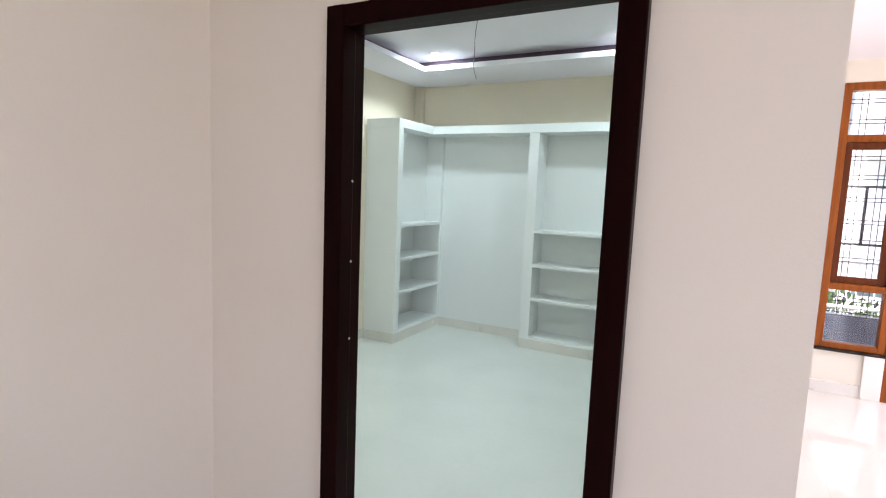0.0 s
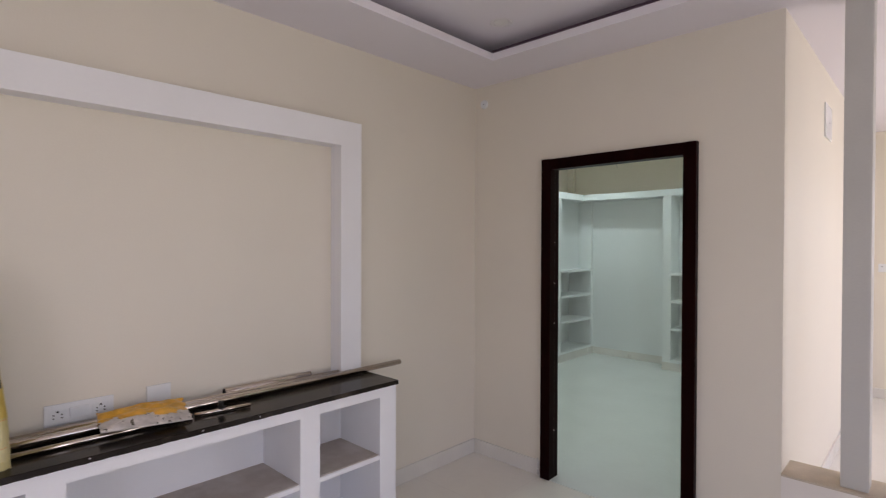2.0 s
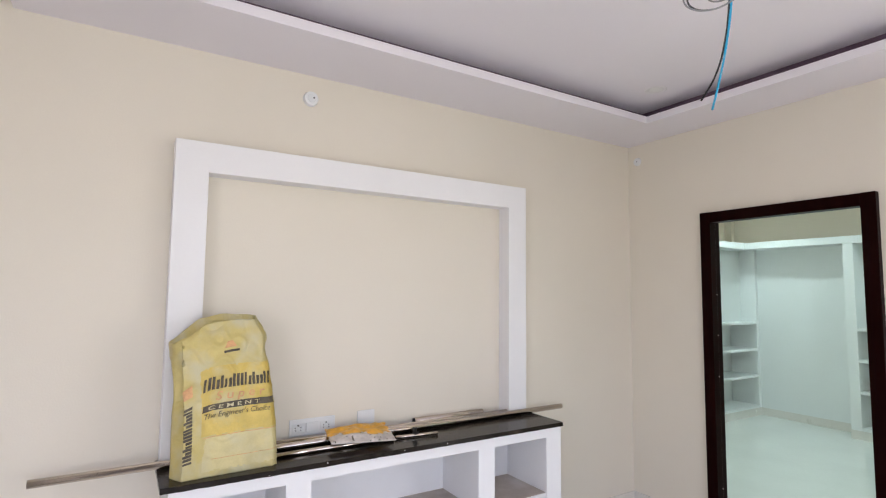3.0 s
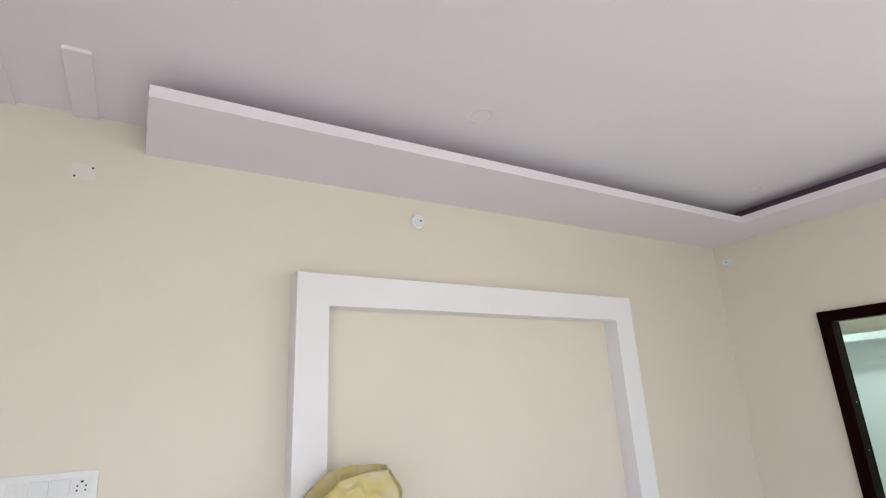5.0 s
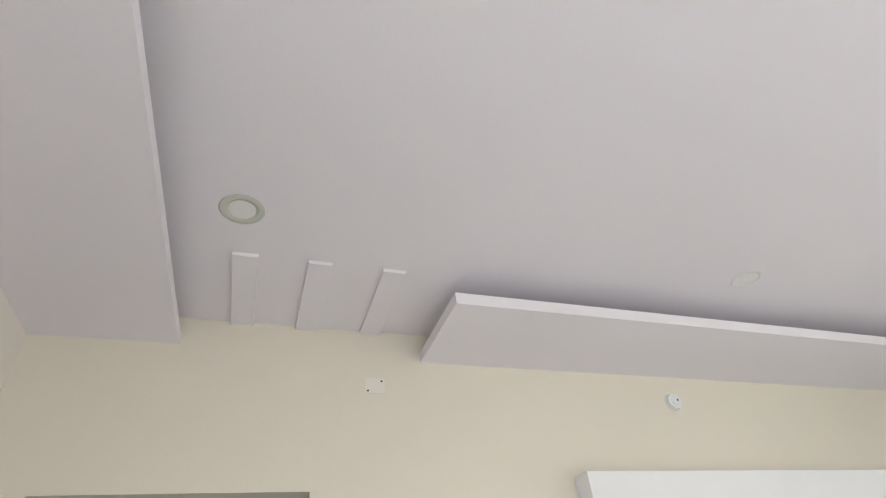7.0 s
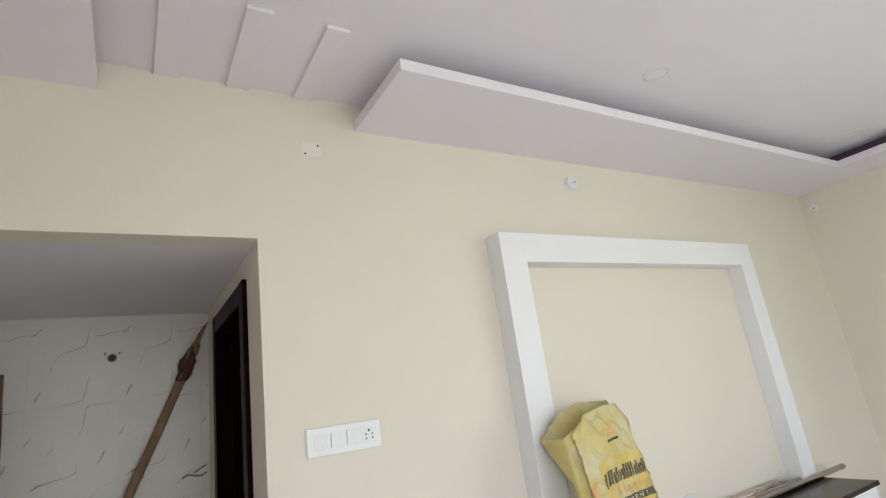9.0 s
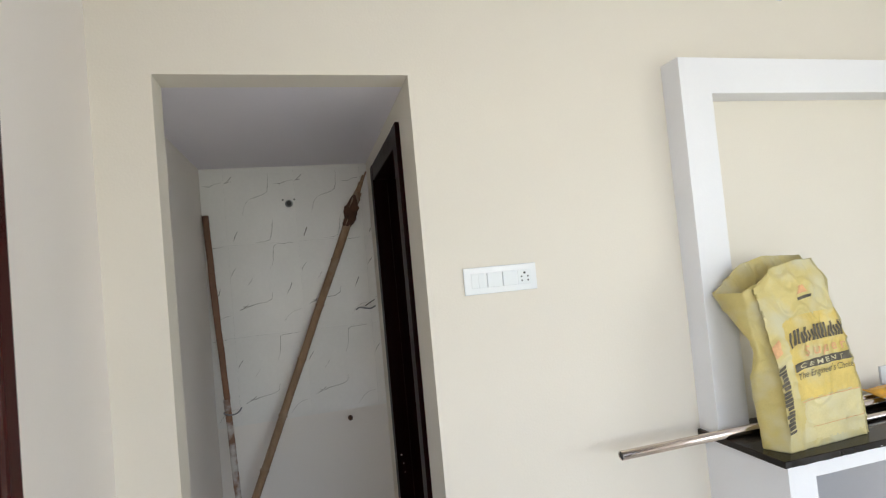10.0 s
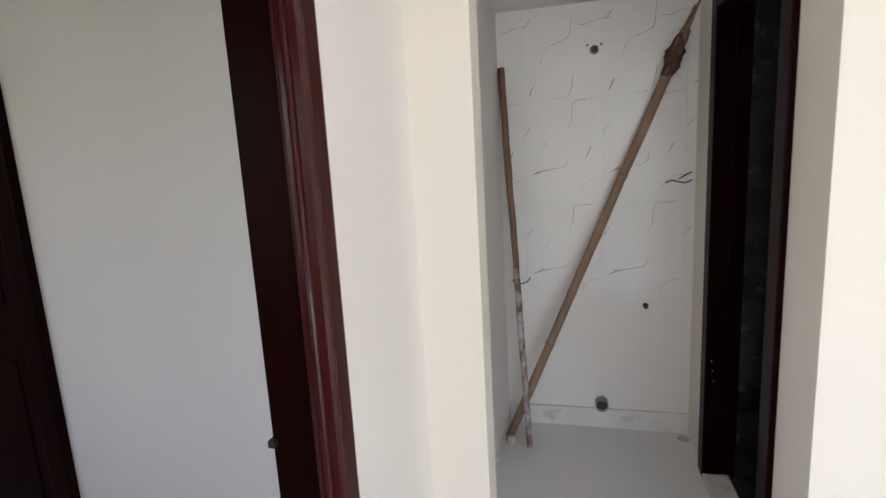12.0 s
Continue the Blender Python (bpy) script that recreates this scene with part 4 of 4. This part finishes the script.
for p in body.data.polygons[:300 * 110]:
    s_mid, v_mid = (p.index % 300 + 0.5) / 300, (p.index // 300 + 0.5) / 110
    w_mid, d_mid = SACK_W * (1 - 0.20 * v_mid ** 2), SACK_D * (0.92 + 0.10 * math.sin(v_mid * 3.0))
    p.material_index = sack_print(s_mid * 2 * (w_mid + d_mid) * SACK_W / w_mid, v_mid * 0.615)


def on_front(y, z, lift=0.0025):
    v = z / 0.615
    w, d = SACK_W * (1 - 0.20 * v ** 2), SACK_D * (0.92 + 0.10 * math.sin(v * 3.0))
    p = sack_point(y * w / SACK_W / (2 * (w + d)), v)
    return SACK @ (p + Vector((lift, -lift if y < 0.09 else 0, 0)))


def patch(name, corners, mat, where, lift, label="", cuts=24):
    """A printed patch that follows the sack, given by four corners."""
    bm = bmesh.new()
    a, b, c, d = [Vector(q) for q in corners]
    g = []
    for j in range(cuts + 1):
        lo, hi = a.lerp(d, j / cuts), b.lerp(c, j / cuts)
        g.append([bm.verts.new(where(*lo.lerp(hi, i / cuts), lift)) for i in range(cuts + 1)])
    for j in range(cuts):
        for i in range(cuts):
            bm.faces.new((g[j][i], g[j][i + 1], g[j + 1][i + 1], g[j + 1][i]))
    return part(name, bm, mat, bag, label, True)


def lettering(text, mat, where, start, along, size, lift, shear=0.0, wide=1.0, bold=0.0):
    """Words laid on the sack, letter by letter along a slanting line."""
    cu = bpy.data.curves.new("print", "FONT")
    cu.body, cu.size, cu.shear, cu.offset, cu.resolution_u = text, 1.0, shear, bold, 3
    tmp = bpy.data.objects.new("print", cu)
    me = bpy.data.meshes.new_from_object(tmp)
    bpy.data.objects.remove(tmp)
    bm = bmesh.new()
    bm.from_mesh(me)
    bmesh.ops.triangulate(bm, faces=bm.faces)
    bmesh.ops.subdivide_edges(bm, edges=[e for e in bm.edges if e.calc_length() > 0.2], cuts=2)
    al = Vector(along).normalized()
    up = Vector((-al.y, al.x))
    for v in bm.verts:
        q = Vector(start) + al * v.co.x * size * wide + up * v.co.y * size
        v.co = where(q.x, q.y, lift)
    return part("print", bm, mat, bag, "printed words", True)


STROKES = [(k * 0.0172, 0.0122 if k % 5 else 0.0092, (0.049, 0.049, 0.050, 0.036, 0.050, 0.035, 0.036, 0.050)[k % 8]) for k in range(17)]
for u, wide, h in STROKES:
    y0 = 0.106 + u
    patch("print", ((y0, 0.347), (y0 + wide, 0.347), (y0 + wide + 0.007, 0.347 + h), (y0 + 0.007, 0.347 + h)), INK, on_front, 0.0022, "dark printed brand mark", 6)
lettering("S u p e r", REDINK, on_front, (0.152, 0.303), (1, 0.0), 0.048, 0.0042, 0.2, 1.25, 0.012)
patch("print", ((0.102, 0.264), (0.402, 0.264), (0.404, 0.290), (0.105, 0.290)), INK, on_front, 0.0022, "dark printed band")
lettering("C E M E N T", BAGPALE, on_front, (0.122, 0.2695), (1, 0.0), 0.021, 0.0042, 0.1, 1.95, 0.01)
lettering("The Engineer's Choice", INK, on_front, (0.104, 0.236), (1, 0.0), 0.031, 0.0038, 0.25, 0.98)
patch("print", ((0.205, 0.482), (0.275, 0.486), (0.277, 0.496), (0.207, 0.492)), INK, on_front, 0.0022, "dark printed bar", 8)
patch("print", ((0.210, 0.502), (0.267, 0.506), (0.250, 0.532), (0.227, 0.530)), REDINK, on_front, 0.0022, "faded red printed emblem", 8)
patch("print", ((0.105, 0.160), (0.405, 0.160), (0.405, 0.1625), (0.105, 0.1625)), REDINK, on_front, 0.0022, "faded red printed line")
patch("print", ((0.14, 0.070), (0.40, 0.070), (0.40, 0.072), (0.14, 0.072)), REDINK, on_front, 0.0022, "faded red printed line")
for u, wide, h in STROKES:
    z0, tall = 0.070 + u * 0.83, h * 0.65
    patch("print", ((0.068, z0), (0.068, z0 + wide), (0.068 - tall, z0 + wide - 0.004), (0.068 - tall, z0 - 0.004)), INK, on_front, 0.0026, "dark printed brand mark", 6)
patch("print", ((0.035, 0.345), (0.07, 0.35), (0.068, 0.40), (0.03, 0.39)), REDINK, on_front, 0.0026, "faded red printed mark", 8)

# ---- passage: tiles, pipes, poles ----
tiling = tagged(new("trim_passage_tiling"), "white marbled wall tiles with grey veins", "wall tiles", kind="structure")
TX, ROWS = -3.192, ((1.752, 0.442), (1.232, 0.520), (0.744, 0.488))
COLS = ((-3.335, 0.125), (-3.210, 0.385), (-2.825, 0.385), (-2.440, 0.046))
# the two printed patterns: strokes in metres from a full tile's lower left corner, with half width and darkness
STAIR = (((0.22, 0.368), (0.238, 0.42), (0.244, 0.50), (0.262, 0.510), (0.354, 0.514)), 0.0013, 1)
BRANCH = (((0.039, 0.155), (0.08, 0.165), (0.13, 0.178), (0.19, 0.185), (0.215, 0.20), (0.221, 0.235)), 0.0013, 1)
TWIG = (((0.035, 0.150), (0.06, 0.160), (0.088, 0.180)), 0.0020, 1)
TWIG_2 = (((0.055, 0.172), (0.085, 0.166), (0.112, 0.176)), 0.0022, 1)
NICK = (((0.300, 0.222), (0.318, 0.250), (0.330, 0.282)), 0.0022, 1)
WISP = (((0.090, 0.290), (0.108, 0.310), (0.120, 0.332)), 0.0016, 0)
ARC = (((0.270, 0.060), (0.300, 0.098), (0.335, 0.120), (0.378, 0.126)), 0.0016, 0)
EDGE = (((0.004, 0.345), (0.018, 0.372), (0.034, 0.392)), 0.0016, 1)
BEND = (((0.244, 0.405), (0.240, 0.34), (0.233, 0.298), (0.20, 0.278), (0.13, 0.258)), 0.0014, 1)
BEND_TAIL = (((0.13, 0.258), (0.105, 0.225), (0.090, 0.165)), 0.0016, 0)
HOOK = (((0.15, 0.008), (0.20, 0.010), (0.230, 0.020), (0.241, 0.06), (0.252, 0.136)), 0.0013, 1)
SLASH = (((0.030, 0.022), (0.040, 0.045), (0.055, 0.078)), 0.0030, 1)
FORK = (((0.002, 0.352), (0.028, 0.372), (0.046, 0.392)), 0.0018, 1)
FORK_2 = (((0.004, 0.358), (0.040, 0.364)), 0.0014, 1)
FORK_3 = (((0.270, 0.345), (0.310, 0.340), (0.340, 0.356), (0.383, 0.360)), 0.0014, 1)
PRINTS = ((BEND, BEND_TAIL, HOOK, SLASH, FORK, FORK_2, FORK_3), (STAIR, BRANCH, TWIG, TWIG_2, NICK, WISP, ARC, EDGE), (STAIR, BRANCH, TWIG, TWIG_2, EDGE, ARC, WISP))


def vein(bm, points, half_width, low, high, rnd):
    """A thin wavering vein through the points, kept inside the tile; it thins out towards both ends."""
    path = []
    for (ya, za), (yb, zb) in zip(points, points[1:]):
        n = max(2, int(math.hypot(yb - ya, zb - za) / 0.006))
        path += [(ya + (yb - ya) * k / n, za + (zb - za) * k / n) for k in range(n)]
    path.append(points[-1])
    made, last = [], None
    for k, (y, z) in enumerate(path):
        y, z = y + rnd.uniform(-0.0016, 0.0016), z + rnd.uniform(-0.0016, 0.0016)
        if not (low[0] + 0.003 < y < high[0] - 0.003 and low[1] + 0.003 < z < high[1] - 0.003):
            last = None
            continue
        q = path[min(k + 1, len(path) - 1)]
        p = path[max(k - 1, 0)]
        d = Vector((0, q[0] - p[0], q[1] - p[1])).normalized()
        ends = min(1.0, 0.25 + 4.0 * k / len(path), 0.25 + 4.0 * (len(path) - k) / len(path))
        side = Vector((0, -d.z, d.y)) * half_width * ends * rnd.uniform(0.25, 1.1)
        now = [bm.verts.new(Vector((0.0046, y, z)) - side), bm.verts.new(Vector((0.0046, y, z)) + side)]
        if last:
            made.append(bm.faces.new((last[0], now[0], now[1], last[1])))
        last = now
    return made


for row, (z0, high) in enumerate(ROWS):
    for col, (y0, wide) in enumerate(COLS):
        rnd = random.Random(17 * row + col)
        shift = wide - 0.385 if col == 0 else 0.0            # the first column keeps the north part of its tile
        drop = high - 0.520 if row == 2 else 0.0             # the lowest row keeps the upper part
        bm = boxes((-0.004, 0.004, 0.0002, wide - 0.0002, 0.0002, high - 0.0002))
        faint = set()
        for points, half_width, dark in PRINTS[row]:
            made = vein(bm, [(y + shift, z + drop) for y, z in points], half_width, (0, 0), (wide, high), rnd)
            if not dark:
                faint.update(made)
        bm.faces.index_update()
        light = {f.index for f in faint}
        tile = part("tile", bm, MARBLE, tiling)
        tile.data.materials.append(VEIN)
        tile.data.materials.append(FAINT)
        for p in tile.data.polygons:
            if p.center.x > 0.0043:
                p.material_index = 2 if p.index in light else 1
        tile.location = (TX, y0, z0)
stub = thing("wire_stub", (-3.188, -2.47, 1.33), "bent black wire stub poking out of the tiles", "wire stub")
tube("wire", [(-3.190, -2.527, 1.318), (-3.172, -2.505, 1.330), (-3.168, -2.470, 1.322), (-3.172, -2.440, 1.318), (-3.176, -2.412, 1.330)], 0.0045, GREYPLASTIC, stub, "grey sleeve")
tube("wire", [(-3.190, -2.470, 1.335), (-3.170, -2.445, 1.352), (-3.166, -2.415, 1.368)], 0.0028, BLACKWIRE, stub, "black wire end")
out1 = thing("water_outlet", (-3.188, -2.861, 1.973), "black capped water outlet in the tiled wall", "water outlet")
part("socket", rod(bmesh.new(), (-3.188, -2.861, 1.973), (-3.172, -2.861, 1.973), 0.015, 0.014, 20), IRON, out1)
part("rim", ring(bmesh.new(), (-3.188, -2.861, 1.973), (1, 0, 0), 0.022, 0.015, 0.006, 24), GREYPLASTIC, out1)
for dy in (-0.032, 0.032):
    part("screw", disc(bmesh.new(), (-3.188, -2.861 + dy, 1.996), (1, 0, 0), 0.005, 0.004, 10), IRON, out1)
tagged(mesh("pipe_stub", rod(bmesh.new(), (-3.196, -2.613, 0.693), (-3.172, -2.613, 0.693), 0.014, 0.012, 14), RAG), "rusty brown pipe stub in the wall", "pipe stub")
drain = thing("drain_pipe", (-3.196, -2.831, 0.144), "grey plastic drain pipe stub above the skirting", "drain pipe")
part("pipe", hollow(bmesh.new(), (-3.196, -2.831, 0.148), (-3.14, -2.831, 0.148), 0.033, 0.004), GREYPLASTIC, drain, smooth=True)
# black disc paints the shade inside the drain mouth
part("mouth_shade", disc(bmesh.new(), (-3.165, -2.831, 0.148), (1, 0, 0), 0.029, 0.004), BLACK, drain, "black disc painting the shade in the pipe mouth")
pole = thing("wooden_pole", (-2.922, -3.196, 0), "brown wooden pole with a paint-spattered lower end leaning in the corner", "pole")
A0, A1 = Vector((-2.922, -3.196, 0.008)), Vector((-3.168, -3.315, 1.925))
part("shaft", rod(bmesh.new(), A0.lerp(A1, 0.48), A1, 0.0165, 0.0185, 14, 8, 0.002), POLE, pole, smooth=True)
part("painted_end", rod(bmesh.new(), A0, A0.lerp(A1, 0.48), 0.0155, 0.0166, 14, 7, 0.002), SPATTER, pole, "white paint-spattered end", smooth=True)
tube("wire_hook", [A0.lerp(A1, 0.445) + Vector(o) for o in ((-0.017, -0.012, 0.006), (0.004, -0.020, 0.0), (0.021, 0.0, -0.006), (0.016, 0.030, -0.010), (0.006, 0.055, 0.0), (0.002, 0.068, 0.018))], 0.004, GREYWIRE, pole, "grey wire hook tied round the pole")
bam = thing("bamboo_pole", (-2.985, -3.31, 0), "long brown bamboo pole with a rag tied on, leaning", "pole")
B0, B1 = Vector((-2.985, -3.310, 0.018)), Vector((-3.140, -2.437, 2.07))
part("cane", rod(bmesh.new(), B0, B0.lerp(B1, 0.97), 0.0215, 0.0225, 14, 9, 0.002), BAMBOO, bam, smooth=True)
for f in (0.12, 0.25, 0.38, 0.52, 0.66, 0.78):
    c, d = B0.lerp(B1, f), (B1 - B0).normalized()
    part("node", rod(bmesh.new(), c - d * 0.006, c + d * 0.006, 0.0246, 0.0246, 14), BAMBOO, bam, smooth=True)
def knotted_rag(a, b):
    """A rag wound round the top of a pole: one lumpy sleeve with a fold standing off it."""
    bm = bmesh.new()
    q, ns, nv = (b - a).to_track_quat("Z", "Y"), 26, 30
    grid = []
    for j in range(nv + 1):
        f = j / nv
        row = []
        for i in range(ns):
            t = i * 2 * math.pi / ns
            n = noise.noise(Vector((math.cos(t) * 1.3, math.sin(t) * 1.3, f * 3.5 + t * 0.4))) + 0.35 * noise.noise(Vector((math.cos(t) * 3, math.sin(t) * 3, f * 9)))
            r = 0.021 + 0.012 * math.sin(math.pi * f) ** 0.7 + 0.030 * n * math.sin(math.pi * f)
            row.append(bm.verts.new(a.lerp(b, f) + q @ Vector((max(0.0205, r) * math.cos(t), max(0.0205, r) * math.sin(t), 0))))
        grid.append(row)
    for lo, hi in zip(grid, grid[1:]):
        for i in range(ns):
            bm.faces.new((lo[i], lo[(i + 1) % ns], hi[(i + 1) % ns], hi[i]))
    bm.faces.new(list(reversed(grid[0])))
    bm.faces.new(grid[-1])
    return bm


for dx, dy, tip, r in ((0.005, 0.006, 1.030, 0.010), (-0.006, -0.004, 1.022, 0.009), (0.002, -0.009, 1.000, 0.010)):
    a, b = B0.lerp(B1, 0.94) + Vector((dx, dy, 0)), B0.lerp(B1, tip) + Vector((dx * 1.2, dy * 1.3, 0))
    part("split_tip", rod(bmesh.new(), a, b, r, r * 0.5, 8, 4, 0.002), BAMBOO, bam, "splintered cane tip", smooth=True)
bm = knotted_rag(B0.lerp(B1, 0.872), B0.lerp(B1, 0.962))
part("rag", bm, RAG, bam, "dark brown knotted rag", True)
tagged(mesh("mortar_lump", rod(bmesh.new(), (-2.96, -3.29, 0.006), (-2.945, -3.31, 0.035), 0.028, 0.018, 10, 3, 0.006), CEMENT, True), "lump of dried mortar at the foot of the poles", "mortar lump")
tagged(mesh("mortar_lump", rod(bmesh.new(), (-3.12, -2.43, 0.005), (-3.12, -2.43, 0.022), 0.03, 0.015, 10, 2, 0.005), CEMENT, True), "small mortar spill in the passage corner", "mortar lump")

# ---- bedroom shelving ----
CX, CY = -2.84, 5.335
left_unit = thing("shelf_unit", (-3.03, 5.15, 0), "white plastered built-in shelf unit with open niches", "shelf unit", "bedroom shelves")
part("base", boxes((XB, CX, 4.68, YB, 0, 0.10), bevel=0.003), SKIRT, left_unit, "grey tiled base")
part("end_panel", boxes((XB, CX, 4.685, 4.77, 0.10, 2.14), bevel=0.003), MINT, left_unit)
part("end_panel", boxes((XB, CX, 5.575, YB, 0.10, 2.14), bevel=0.003), MINT, left_unit)
part("back_panel", boxes((XB, XB + 0.03, 4.77, 5.575, 0.10, 1.20), (XB, -3.04, 4.77, 5.575, 1.20, 2.14)), MINT, left_unit)
for z in (0.10, 0.49, 0.83, 1.1705):
    part("shelf", boxes((XB + 0.03, CX - 0.003, 4.77, 5.575, z, z + 0.03), bevel=0.002), MINT, left_unit)
right_unit = thing("shelf_unit", (-0.9, 5.5, 0), "white plastered built-in shelf unit on the bedroom end wall", "shelf unit", "bedroom shelves")
part("base", boxes((-1.76, XL - W, CY, YB, 0, 0.10), bevel=0.003), SKIRT, right_unit, "grey tiled base")
for a, b in ((-1.755, -1.655), (-0.90, -0.80), (-0.05, 0.05)):
    part("upright", boxes((a, b, CY, YB, 0.10, 2.14), bevel=0.003), MINT, right_unit)
for a, b in ((-1.655, -0.90), (-0.80, -0.05)):
    part("back_panel", boxes((a, b, YB - 0.03, YB, 0.10, 2.14)), MINT, right_unit)
    for z in (0.10, 0.49, 0.83, 1.17):
        part("shelf", boxes((a, b, CY + 0.003, YB - 0.03, z, z + 0.03), bevel=0.002), MINT, right_unit)
loft = tagged(mesh("loft_slab", boxes((XB, CX + 0.004, 4.68, YB, 2.14, 2.225), (CX + 0.004, XL - W, CY - 0.004, YB, 2.14, 2.224), bevel=0.003), MINT), "white loft slab running over the bedroom shelves", "loft shelf")
tagged(mesh("wall_panel", boxes((CX, -1.755, YB - 0.012, YB, 0.10, 2.14)), MINT), "cool white painted wall between the shelf units", "wall panel")
tube_w = thing("hanging_wire", (-1.61, 3.75, ZC), "thin grey wire hanging from the bedroom ceiling", "wires")
tube("wire", [(-1.61, 3.75, ZC), (-1.617, 3.75, 2.71), (-1.632, 3.755, 2.60), (-1.628, 3.75, 2.50), (-1.631, 3.75, 2.40), (-1.605, 3.745, 2.31)], 0.003, GREYWIRE, tube_w)

# ---- small marks ----
rnd = random.Random(12)
for k in range(4):
    y = rnd.uniform(-1.25, 0.65)
    tagged(mesh("paint_speck", disc(bmesh.new(), (-1.404, y, rnd.uniform(0.790, 0.804)), (1, 0, 0), rnd.uniform(0.0015, 0.0035), 0.0018, 7), PAINTED), "white paint speck on the granite edge", "paint speck", "paint specks")
for k, (x, y) in enumerate(((-1.20, 1.752), (-1.205, 1.76), (-1.198, 1.745))):
    tagged(mesh("plaster_crumb", rod(bmesh.new(), (x, y - 0.01, 0.02 + 0.04 * k), (x - 0.006, y - 0.006, 0.05 + 0.04 * k), 0.008, 0.005, 7, 2, 0.003), PAINTED), "crumb of plaster stuck to the door frame foot", "plaster crumb", "plaster crumbs")
for k in range(3):
    tagged(mesh("paint_speck", disc(bmesh.new(), (-2.800, -2.388 + 0.006 * k, 0.562 - 0.045 * k), (1, 0, 0), 0.004 - 0.001 * k, 0.002, 7), PAINTED), "white paint speck on the dark bathroom door frame", "paint speck", "paint specks")
